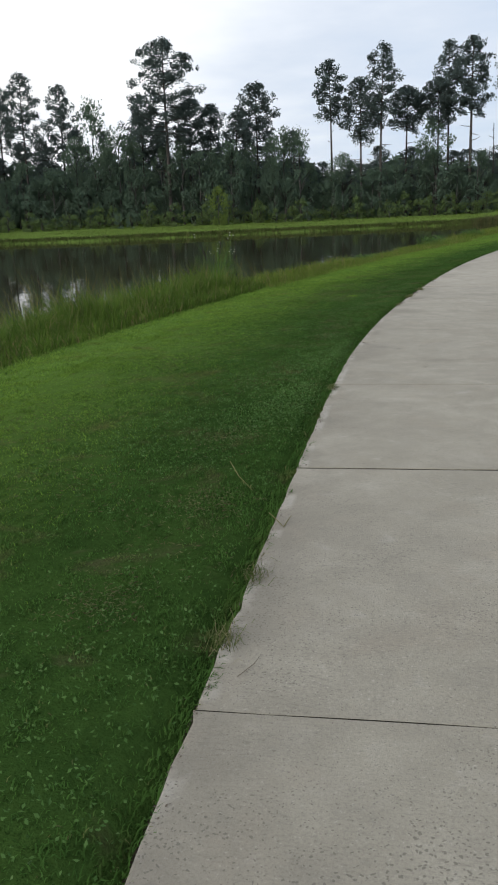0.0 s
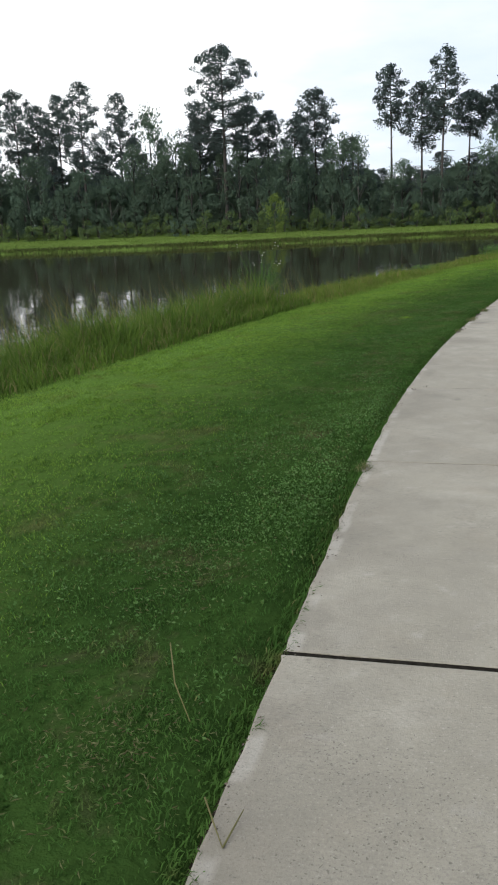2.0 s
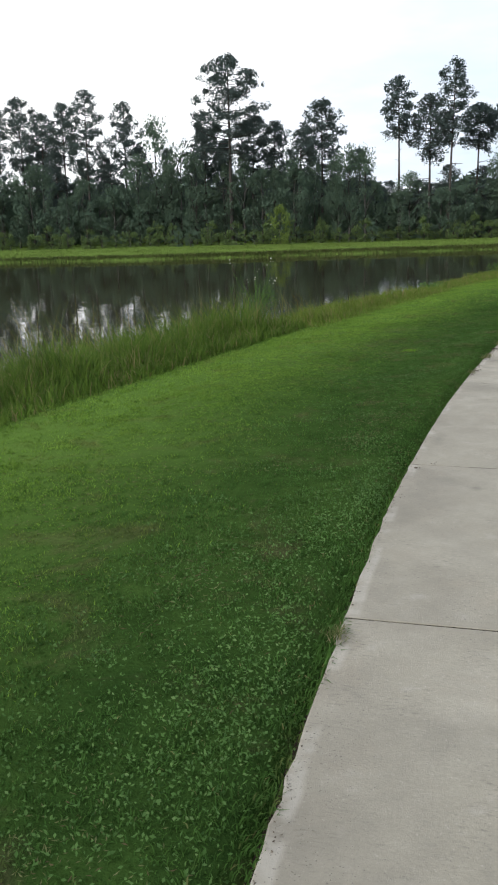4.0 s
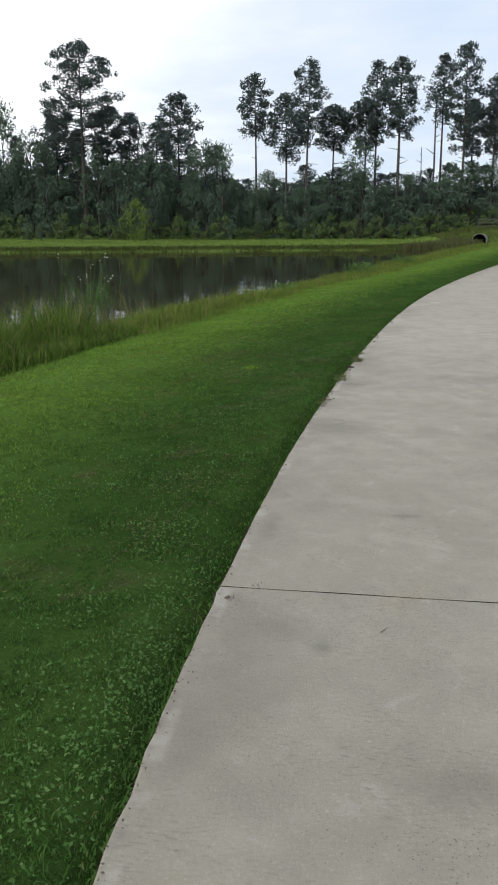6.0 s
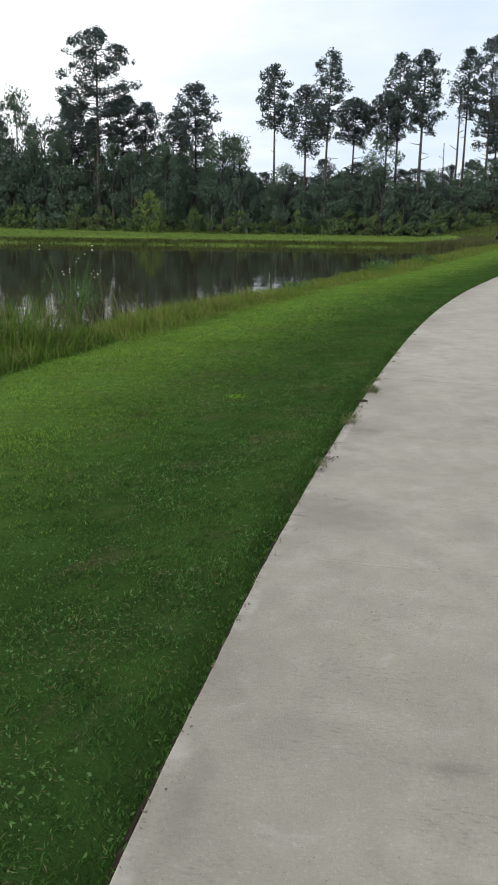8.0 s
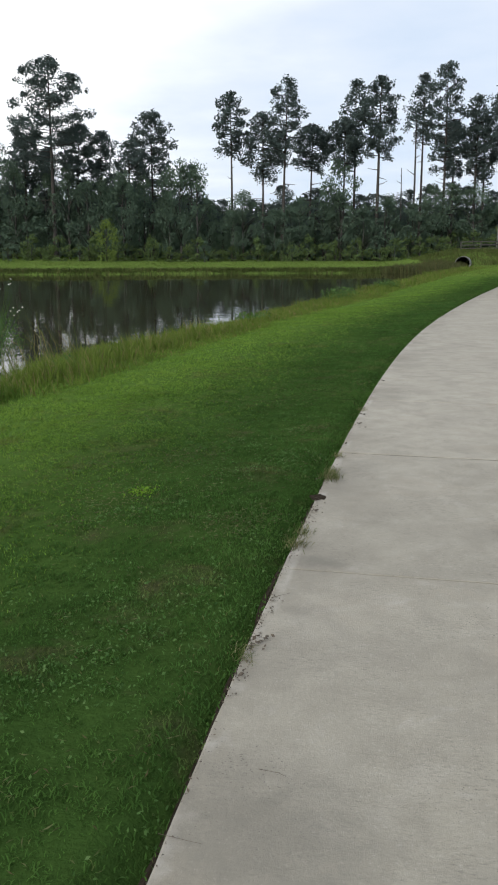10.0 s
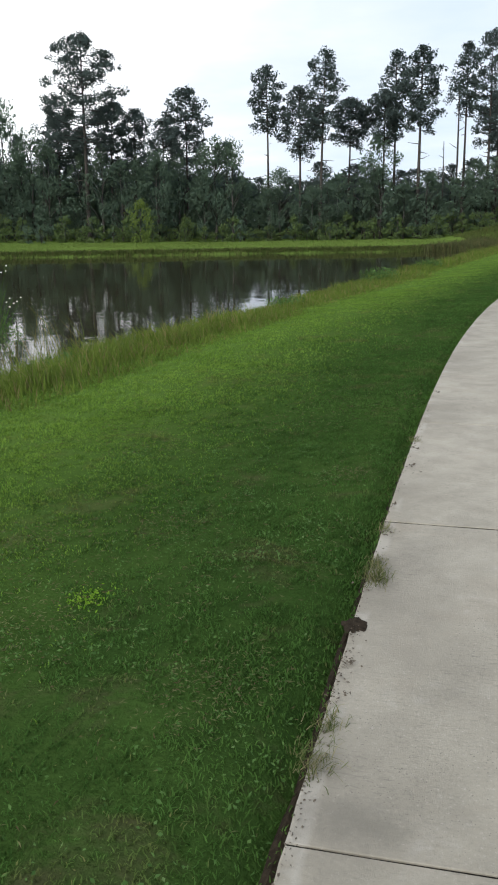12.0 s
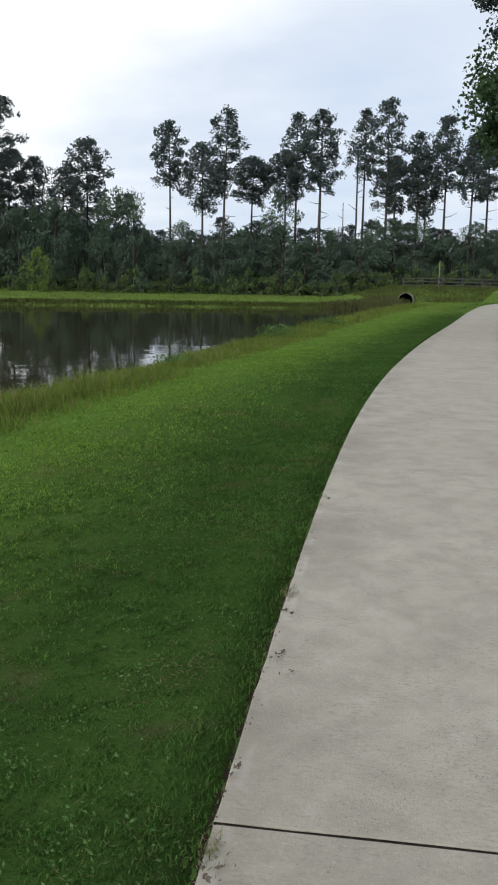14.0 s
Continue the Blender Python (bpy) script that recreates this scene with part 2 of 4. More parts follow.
def leafy_material(name, dark, light, other, share=0.12, through_it=0.35, rough=0.7, gloss=0.06, own=0.5, mottle=0.45):
    m, t, p = material(name, rough)
    geo = t.nodes.new("ShaderNodeNewGeometry")
    isl = geo.outputs["Random Per Island"]
    col = ramp_of(t, isl, [(0.0, dark), (1.0 - share, light), (1.0 - share + 0.01, other)])
    big = noise_of(t, geo.outputs["Position"], 0.9, 3, 0.6)
    col = mix_of(t, range_of(t, big, 0.35, 0.68, 0.0, mottle), col, tuple(0.55 * c for c in dark))
    t.links.new(col, p.inputs["Base Color"])
    p.inputs["Specular IOR Level"].default_value = gloss
    tr = t.nodes.new("ShaderNodeBsdfTranslucent")
    t.links.new(col, tr.inputs["Color"])
    # small leaves stand for many smaller ones: their slopes are evened out towards the sky
    even = t.nodes.new("ShaderNodeVectorMath")
    even.operation = "MULTIPLY_ADD"
    even.inputs[1].default_value = (own, own, own)
    even.inputs[2].default_value = (0.0, 0.0, 0.55)
    t.links.new(geo.outputs["Normal"], even.inputs[0])
    unit = t.nodes.new("ShaderNodeVectorMath")
    unit.operation = "NORMALIZE"
    t.links.new(even.outputs[0], unit.inputs[0])
    t.links.new(unit.outputs[0], p.inputs["Normal"])
    t.links.new(unit.outputs[0], tr.inputs["Normal"])
    ms = t.nodes.new("ShaderNodeMixShader")
    ms.inputs[0].default_value = through_it
    t.links.new(p.outputs[0], ms.inputs[1])
    t.links.new(tr.outputs[0], ms.inputs[2])
    t.links.new(ms.outputs[0], t.nodes["Material Output"].inputs["Surface"])
    return m


def bark_material(name, dark, light):
    m, t, p = material(name, 0.95)
    pos = where(t)
    sc = add(t, "ShaderNodeMapping")
    sc.inputs["Scale"].default_value = (1, 1, 0.25)
    t.links.new(pos, sc.inputs["Vector"])
    n = noise_of(t, sc.outputs[0], 6, 5, 0.7)
    t.links.new(ramp_of(t, n, [(0.3, dark), (0.7, light)]), p.inputs["Base Color"])
    bump_of(t, p, n, 0.6, 0.04)
    return m


def water_material():
    m, t, p = material("pond_water", 0.022)
    pos = where(t)
    p.inputs["IOR"].default_value = 1.33
    t.links.new(ramp_of(t, noise_of(t, pos, 0.08, 3), [(0.3, (0.022, 0.021, 0.011)), (0.7, (0.036, 0.033, 0.017))]), p.inputs["Base Color"])
    a = noise_of(t, pos, 1.6, 3, 0.5)
    b = noise_of(t, pos, 0.35, 2, 0.5)
    h = add(t, "ShaderNodeMath", _1=2.5)
    h.operation = "MULTIPLY_ADD"
    t.links.new(b, h.inputs[0])
    t.links.new(a, h.inputs[2])
    bump_of(t, p, h.outputs[0], 0.19, 0.02)
    return m


def plain_material(name, dark, light, scale, rough, metal=0.0, bump=0.2):
    m, t, p = material(name, rough)
    n = noise_of(t, where(t), scale, 5, 0.65)
    t.links.new(ramp_of(t, n, [(0.3, dark), (0.7, light)]), p.inputs["Base Color"])
    p.inputs["Metallic"].default_value = metal
    bump_of(t, p, n, bump, 0.01)
    return m


CONCRETE = concrete_material()
LAWN = soil_grass_material()
BLADE = turf_material("grass_blade", (0.050, 0.116, 0.026), (0.090, 0.186, 0.044), (0.108, 0.206, 0.046))
# paler blade colour carries how bright the turf looks at a low angle
BLADE_PALE = turf_material("pale_grass_blade", (0.165, 0.296, 0.044), (0.220, 0.368, 0.062), (0.238, 0.370, 0.066))
WEED = leafy_material("weed_leaf", (0.060, 0.128, 0.034), (0.120, 0.215, 0.066), (0.14, 0.22, 0.08), 0.06, 0.25, 0.7, 0.04)
REED = leafy_material("shore_grass", (0.062, 0.122, 0.018), (0.135, 0.212, 0.034), (0.22, 0.20, 0.08), 0.12)
FRINGE = leafy_material("fringe_grass", (0.095, 0.150, 0.024), (0.180, 0.250, 0.042), (0.25, 0.21, 0.09), 0.16)
STRAW = leafy_material("dry_stalk", (0.120, 0.125, 0.045), (0.235, 0.215, 0.095), (0.11, 0.16, 0.045), 0.35, 0.3)
# pine needle colour lifted and blued: distance haze is put into it
NEEDLE_HAZED = leafy_material("hazed_pine_needles", (0.126, 0.170, 0.160), (0.150, 0.198, 0.182), (0.150, 0.190, 0.162), 0.04, 0.36, 0.8, 0.0, 0.14, 0.15)
LEAF = leafy_material("tree_leaf", (0.036, 0.070, 0.034), (0.070, 0.120, 0.052), (0.085, 0.13, 0.05), 0.06, 0.2, 0.7, 0.03)
# wood leaf colour lifted above real foliage to carry the distance haze
LEAF_HAZED = leafy_material("hazed_wood_leaf", (0.146, 0.222, 0.158), (0.176, 0.254, 0.172), (0.176, 0.248, 0.150), 0.06, 0.32, 0.8, 0.0, 0.14, 0.22)
SHRUB = leafy_material("shrub_leaf", (0.140, 0.215, 0.080), (0.205, 0.285, 0.105), (0.20, 0.25, 0.10), 0.08, 0.45, 0.8, 0.03, 0.3, 0.3)
BROWN_REED = leafy_material("brown_reed", (0.060, 0.072, 0.026), (0.100, 0.108, 0.042), (0.12, 0.10, 0.045), 0.12, 0.2)
BANK = leafy_material("bank_grass", (0.122, 0.185, 0.038), (0.168, 0.238, 0.054), (0.18, 0.21, 0.07), 0.1)
SEDGE = leafy_material("sedge", (0.062, 0.085, 0.022), (0.105, 0.138, 0.036), (0.13, 0.12, 0.05), 0.1, 0.25)
PETAL = plain_material("petal", (0.75, 0.75, 0.70), (0.85, 0.85, 0.80), 30, 0.6)
BARK = bark_material("pine_bark", (0.030, 0.026, 0.024), (0.072, 0.062, 0.055))
BARK_GREY = bark_material("grey_bark", (0.032, 0.030, 0.028), (0.082, 0.078, 0.070))
WATER = water_material()
PIPE = plain_material("pipe_metal", (0.10, 0.10, 0.095), (0.22, 0.22, 0.21), 5, 0.6, 0.3)
WOOD = plain_material("weathered_wood", (0.026, 0.025, 0.023), (0.062, 0.058, 0.052), 4, 0.9)
SOIL = plain_material("dark_soil", (0.014, 0.011, 0.008), (0.042, 0.033, 0.023), 40, 1.0, 0.0, 0.9)
GRIT = plain_material("joint_grit", (0.009, 0.008, 0.0065), (0.030, 0.027, 0.022), 60, 1.0, 0.0, 0.6)
GRIT.node_tree.nodes["Principled BSDF"].inputs["Specular IOR Level"].default_value = 0.0
SOIL.node_tree.nodes["Principled BSDF"].inputs["Specular IOR Level"].default_value = 0.05
DEAD_LEAF = plain_material("dead_leaf", (0.050, 0.040, 0.030), (0.135, 0.108, 0.078), 60, 0.9)


# ---- the line of the path and the lie of the land ----
SLOPE_Y = np.array([-80, -8, -4, -2, 0, 4, 8, 12, 17, 22, 30, 45, 58, 72, 90, 115, 200.0])
SLOPE = np.array([0.03, 0.038, 0.045, 0.062, 0.110, 0.172, 0.197, 0.225, 0.265, 0.300, 0.322, 0.342, 0.355, 0.40, 0.52, 0.64, 0.64])
LINE_Y = np.arange(-80, 200.01, 0.05)
LINE_S = np.interp(LINE_Y, SLOPE_Y, SLOPE)
LINE_X = np.concatenate(([0], np.cumsum((LINE_S[1:] + LINE_S[:-1]) * 0.025)))
LINE_X -= np.interp(0, LINE_Y, LINE_X)
WIDTH = 2.5


def level(y):
    """Height of the water beside that stretch of the path, which falls gently as it goes on; heights are taken from the path."""
    return -1.21 + 0.0183 * np.asarray(y, float)



def edge(y):
    """x of the path's pond-side edge."""
    return np.interp(y, LINE_Y, LINE_X)


def lean(y):
    """cosine of the path's turn away from the y axis."""
    return 1 / np.sqrt(1 + np.interp(y, LINE_Y, LINE_S) ** 2)


def smooth(a, b, v):
    q = np.clip((v - a) / (b - a), 0, 1)
    return q * q * (3 - 2 * q)


def rise(y):
    return 0.75 * smooth(42, 88, y) + 0.5 * smooth(88, 104, y)


NEAR_SHORE = [(float(edge(v) - 6.7 / lean(v)), float(v)) for v in (-60, -30, -15, -8, -4, 0, 4, 8, 12, 16, 20, 25, 30, 36, 42, 50, 58)]
NEAR_SHORE += [(12.6, 68), (15.6, 76), (18.4, 83), (19.6, 87.2)]
FAR_SHORE = [(18.6, 88), (15.6, 83.5), (12.2, 77.5), (8.6, 73), (2.2, 71.5), (-6, 69.5), (-14, 66.5), (-22, 64.8), (-36, 64), (-55, 63), (-85, 60)]
SHORE = NEAR_SHORE + FAR_SHORE + [(-120, 50), (-130, 10), (-110, -60)]


def shore_distance(x, y):
    """Distance to the pond's edge, negative in the pond."""
    best = np.full(np.shape(x), 1e9)
    inside = np.zeros(np.shape(x), bool)
    for (ax, ay), (bx, by) in zip(SHORE, SHORE[1:] + SHORE[:1]):
        dx, dy = bx - ax, by - ay
        q = np.clip(((x - ax) * dx + (y - ay) * dy) / (dx * dx + dy * dy), 0, 1)
        best = np.minimum(best, np.hypot(x - ax - q * dx, y - ay - q * dy))
        if ay != by:
            inside ^= ((ay > y) != (by > y)) & (x < (bx - ax) * (y - ay) / (by - ay) + ax)
    return np.where(inside, -best, best)


def wobble(x, y, scale):
    """Cheap smooth unevenness from a few crossed waves."""
    a = np.sin(x * 1.3 / scale + 1.7 * np.sin(y * 0.7 / scale)) * np.sin(y * 1.1 / scale + 0.9)
    return a + 0.5 * np.sin(x * 2.9 / scale + 0.4) * np.sin(y * 3.1 / scale + 1.3 * np.sin(x / scale))


def ground_z(x, y):
    x, y = np.asarray(x, float), np.clip(np.asarray(y, float), -60, 160)
    sd = shore_distance(x, y)
    u = (x - edge(y)) * lean(y)
    w = level(y)
    bed = w - np.clip(-0.3 * sd, 0, 0.9)
    lawn_z = rise(y) - 0.025
    crest = np.maximum(lawn_z - 0.235, w + 0.22)
    a, b = np.clip(sd / 2.2, 0, 1), np.clip((sd - 2.2) / 4.3, 0, 1)
    near = np.where(sd < 0, bed, (w * (1 - a) + crest * a) * (sd < 2.2) + (crest * (1 - b) + lawn_z * b) * (sd >= 2.2))
    near = near + 1.0 * smooth(90, 99, y) * smooth(12, 20, x) * smooth(0, 5, sd)
    far = np.where(sd < 0, bed, w + np.interp(sd, [0, 0.4, 6, 14, 36, 60], [0, 0.26, 0.36, 0.26, 0.0, 0.3]))
    middle = np.interp(y, [60, 66, 72, 80, 88, 100, 120], [2, 6, 11.5, 15.3, 18.8, 19, 19])
    other = np.clip(smooth(58, 62, y) * smooth(1.0, -1.0, (x - middle) / (1 + 4 * smooth(88, 96, y))) + smooth(-60, -80, x), 0, 1)
    z = near * (1 - other) + far * other
    z = z + 0.012 * wobble(x, y, 0.9) * smooth(0.4, 1.5, np.abs(u - WIDTH / 2) - WIDTH / 2) * (sd > 0)
    # a shallow bed under the slabs and a groove beside them
    groove = smooth(0.16, 0.02, np.abs(u - WIDTH / 2) - WIDTH / 2)
    return z * (1 - groove) + (rise(y) - 0.10) * groove


# ---- building helpers ----
def finish(name, verts, faces, mat, parent=None, label="", smooth_it=False):
    me = bpy.data.meshes.new(name)
    me.from_pydata([tuple(v) for v in verts], [], faces)
    me.materials.append(mat)
    if smooth_it:
        me.polygons.foreach_set("use_smooth", [True] * len(me.polygons))
    me.update()
    ob = new(name, me)
    if parent:
        ob.parent = parent
    if label:
        tagged(ob, label)
    return ob


def part(name, bm, mat, parent, label=""):
    me = bpy.data.meshes.new(name)
    bm.to_mesh(me)
    bm.free()
    me.materials.append(mat)
    ob = new(name, me)
    if parent:
        ob.parent = parent
    if label:
        tagged(ob, label)
    return ob


def fast_mesh(name, verts, counts, index, mat):
    """A mesh straight from arrays: verts (n, 3), corners per face, corner indices."""
    me = bpy.data.meshes.new(name)
    counts = np.asarray(counts, np.int32)
    index = np.asarray(index, np.int32).ravel()
    me.vertices.add(len(verts))
    me.vertices.foreach_set("co", np.asarray(verts, np.float32).ravel())
    me.loops.add(len(index))
    me.loops.foreach_set("vertex_index", index)
    me.polygons.add(len(counts))
    me.polygons.foreach_set("loop_start", np.concatenate(([0], np.cumsum(counts)[:-1])).astype(np.int32))
    me.update(calc_edges=True)
    me.materials.append(mat)
    return me


def blades(rng, x, y, z, height, width, bend, lean_to=None, lean_by=0.0):
    """Grass blades: a quad with a pointed tip, bent over. Returns verts and triangles+quads."""
    n = len(x)
    turn = rng.uniform(0, 2 * np.pi, n)
    over = rng.uniform(0, 2 * np.pi, n)
    dx, dy = np.cos(over) * bend * height, np.sin(over) * bend * height
    if lean_to is not None:
        dx, dy = dx + lean_to[0] * lean_by * height, dy + lean_to[1] * lean_by * height
    sx, sy = np.cos(turn) * width / 2, np.sin(turn) * width / 2
    v = np.empty((n, 5, 3))
    v[:, 0] = np.stack((x - sx, y - sy, z), 1)
    v[:, 1] = np.stack((x + sx, y + sy, z), 1)
    mx, my, mz = x + dx * 0.35, y + dy * 0.35, z + height * 0.6
    v[:, 2] = np.stack((mx + sx * 0.8, my + sy * 0.8, mz), 1)
    v[:, 3] = np.stack((mx - sx * 0.8, my - sy * 0.8, mz), 1)
    v[:, 4] = np.stack((x + dx, y + dy, z + height * np.sqrt(np.clip(1 - (dx * dx + dy * dy) / (height * height + 1e-9) * 0.5, 0.15, 1))), 1)
    base = np.arange(n)[:, None] * 5
    index = np.concatenate((base + np.array([[0, 1, 2, 3]]), base + np.array([[3, 2, 4]])), 1)
    counts = np.tile([4, 3], n)
    return v.reshape(-1, 3), counts, index


def leaves(rng, centre, size, shape=0.55, flat=0.0):
    """Small leaf cards, folded on the midrib, one at each centre, turned at random."""
    n = len(centre)
    a = rng.normal(size=(n, 3))
    a[:, 2] *= 1 - flat
    a /= np.linalg.norm(a, axis=1)[:, None]
    b = rng.normal(size=(n, 3))
    b[:, 2] *= 1 - flat
    b -= a * np.sum(a * b, 1)[:, None]
    b /= np.linalg.norm(b, axis=1)[:, None]
    c = np.cross(a, b)
    L = (size * rng.uniform(0.7, 1.3, n))[:, None]
    v = np.empty((n, 4, 3))
    v[:, 0] = centre - a * L * 0.5
    v[:, 1] = centre + b * L * shape * 0.5 + c * L * 0.12
    v[:, 2] = centre + a * L * 0.5
    v[:, 3] = centre - b * L * shape * 0.5 + c * L * 0.12
    base = np.arange(n)[:, None] * 4
    index = np.concatenate((base + np.array([[0, 1, 2]]), base + np.array([[0, 2, 3]])), 1)
    return v.reshape(-1, 3), np.full(2 * n, 3), index


def tube(path, radii, sides=7):
    """Verts and faces of a tapered tube along points."""
    verts, faces = [], []
    pts = [Vector(p) for p in path]
    for i, p in enumerate(pts):
        d = (pts[min(i + 1, len(pts) - 1)] - pts[max(i - 1, 0)]).normalized()
        q = d.to_track_quat("Z", "Y")
        for k in range(sides):
            ang = 2 * math.pi * k / sides
            verts.append(p + q @ Vector((math.cos(ang) * radii[i], math.sin(ang) * radii[i], 0)))
    for i in range(len(pts) - 1):
        for k in range(sides):
            j = (k + 1) % sides
            faces.append((i * sides + k, i * sides + j, (i + 1) * sides + j, (i + 1) * sides + k))
    faces.append(tuple(reversed(range(sides))))
    faces.append(tuple(range((len(pts) - 1) * sides, len(pts) * sides)))
    return verts, faces


def joined(name, pieces, mat, parent, label=""):
    verts, faces = [], []
    for v, f in pieces:
        o = len(verts)
        verts += v
        faces += [tuple(i + o for i in q) for q in f]
    return finish(name, verts, faces, mat, parent, label, True)


def empty(name, at, label, category, group="", kind=""):
    ob = new(name)
    ob.location = at
    return tagged(ob, label, category, group, kind)


# ---- ground, pond ----
def build_ground():
    us = np.concatenate(([-700, -400, -250, -170, -130], np.arange(-110, -12, 2.5), np.arange(-12, -0.4, 0.4), [-0.3, -0.2, -0.12, -0.05, 0.05, 1.2, 2.45, 2.55, 2.62, 2.7, 2.85, 3.1],
                         np.arange(3.5, 12, 0.7), np.arange(12, 60, 3), [70, 90, 130, 200, 400, 700]))
    vs = np.concatenate(([-700, -300, -120, -60, -40, -25], np.arange(-16, 30, 0.4), np.arange(30, 70, 1.0), np.arange(70, 135, 1.5), [140, 150, 170, 200, 260, 400, 900]))
    U, V = np.meshgrid(us, vs)
    Vc = np.clip(V, -79, 199)
    X = edge(Vc) + U / lean(Vc)
    Z = ground_z(X, V)
    nu, nv = len(us), len(vs)
    i = (np.arange(nv - 1)[:, None] * nu + np.arange(nu - 1)[None, :]).ravel()
    index = np.stack((i, i + 1, i + nu + 1, i + nu), 1)
    me = fast_mesh("ground", np.stack((X, V, Z), -1).reshape(-1, 3), np.full(len(index), 4), index, LAWN)
    me.polygons.foreach_set("use_smooth", [True] * len(me.polygons))
    layer = me.uv_layers.new(name="UVMap")
    uv = np.stack((U.ravel(), V.ravel()), 1)[index.ravel()]
    layer.data.foreach_set("uv", uv.astype(np.float32).ravel())
    tagged(new("ground", me), "mown green lawn sloping down to the pond", "ground", kind="structure")


def build_water():
    bm = bmesh.new()
    bm.faces.new([bm.verts.new((x, y, float(level(y)))) for x, y in ((-135, -70), (24, -70), (24, 90), (-135, 90))])
    ob = part("water", bm, WATER, None)
    tagged(ob, "still brown pond water reflecting trees and sky", "water", kind="structure")


build_ground()
build_water()


# ---- the concrete path ----
JOINT_Y = [-14.6, -12.17, -9.73, -7.304, -4.866, -2.43, 0.0, 2.421, 4.832, 7.228, 9.623]
while JOINT_Y[-1] < 118:
    JOINT_Y.append(JOINT_Y[-1] + 2.44 * float(lean(JOINT_Y[-1] + 1.2)))
JOINT_GAP = {4: 0.034, 3: 0.008, 5: 0.009, 6: 0.012, 7: 0.008, 8: 0.006, 9: 0.010, 10: 0.004}


def slab(name, y0, y1, gap0, gap1, seed, parent):
    """One cast slab with eased edges, between two joints square to the path."""
    rng = np.random.default_rng(seed)
    across = [0, 0.006, 0.12, 0.6, 1.25, 1.9, WIDTH - 0.12, WIDTH - 0.006, WIDTH]
    length = (y1 - y0) / float(lean((y0 + y1) / 2))
    along = [gap0, gap0 + 0.003] + list(np.linspace(0.06, length - 0.06, 24)) + [length - gap1 - 0.003, length - gap1]
    verts, uvs = [], []
    tilt = rng.normal(0, 0.0012)
    rough_l = rng.normal(0, 0.0036 if y0 < -1 else 0.0014, len(along))
    for a, s in enumerate(along):
        y = y0 + s / length * (y1 - y0)
        c = float(lean(y))
        sl = math.sqrt(1 - c * c)
        for b, w in enumerate(across):
            rim = a in (0, len(along) - 1) or b in (0, len(across) - 1)
            off = w + (rough_l[a] if b < 2 else 0)
            verts.append((float(edge(y)) + off * c, y - off * (sl - 0.018), float(rise(y)) + tilt * (s - 1.2) - (0.0025 if rim else 0)))
            uvs.append((min(w, WIDTH - w), s + y0))
    n = len(across)
    faces = [(a * n + b, a * n + b + 1, (a + 1) * n + b + 1, (a + 1) * n + b) for a in range(len(along) - 1) for b in range(n - 1)]
    ring = [b for b in range(n)] + [a * n + n - 1 for a in range(1, len(along))] + [(len(along) - 1) * n + b for b in range(n - 2, -1, -1)] + [a * n for a in range(len(along) - 2, 0, -1)]
    low = len(verts)
    for i in ring:
        x, y, z = verts[i]
        verts.append((x, y, z - 0.11))
        uvs.append(uvs[i])
    m = len(ring)
    faces += [(ring[k], low + k, low + (k + 1) % m, ring[(k + 1) % m]) for k in range(m)]
    ob = finish(name, verts, faces, CONCRETE, parent)
    layer = ob.data.uv_layers.new(name="UVMap")
    for loop in ob.data.loops:
        layer.data[loop.index].uv = uvs[loop.vertex_index]
    return ob


def build_bed():
    """Dark earth under the slabs, seen in the joints and beside the edge."""
    ys = np.arange(-15, 118, 0.5)
    verts, faces = [], []
    for y in ys:
        c = float(lean(y))
        for u, z in ((-0.04, -0.085), (-0.012, -0.065), (WIDTH + 0.012, -0.065), (WIDTH + 0.04, -0.085)):
            verts.append((float(edge(y)) + u / c, y, float(rise(y)) + z))
    for k in range(len(ys) - 1):
        faces += [(4 * k + b, 4 * k + b + 1, 4 * k + b + 5, 4 * k + b + 4) for b in range(3)]
    tagged(finish("path_bed", verts, faces, SOIL), "dark damp soil under and beside the slabs", "soil", kind="structure")


def joint(y0, gap, parent):
    """The dirt-filled groove between two slabs."""
    c = float(lean(y0))
    sl = math.sqrt(1 - c * c) - 0.018
    n, verts, faces = 12, [], []
    for k in range(n + 1):
        w = WIDTH * k / n
        for side, z in ((-1, -0.06), (-1, -0.0035), (1, -0.0035), (1, -0.06)):
            verts.append((float(edge(y0)) + w * c + side * (gap / 2 + 0.001) * sl, y0 - w * sl + side * (gap / 2 + 0.001) * c, float(rise(y0)) + z - (0.002 if k % 3 == 1 else 0)))
    for k in range(n):
        faces += [(4 * k + b, 4 * k + b + 4, 4 * k + b + 5, 4 * k + b + 1) for b in range(3)]
    finish("joint", verts, faces, GRIT, parent, "dark dirt-filled joint")


def build_path():
    root = empty("pavement", (0, 0, 0), "pale tan concrete footpath cast in jointed slabs", "path", kind="structure")
    for k in range(len(JOINT_Y) - 1):
        joint(JOINT_Y[k], JOINT_GAP.get(k, 0.004), root)
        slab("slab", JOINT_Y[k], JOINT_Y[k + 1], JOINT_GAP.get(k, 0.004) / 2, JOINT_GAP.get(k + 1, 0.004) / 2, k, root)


build_bed()
build_path()


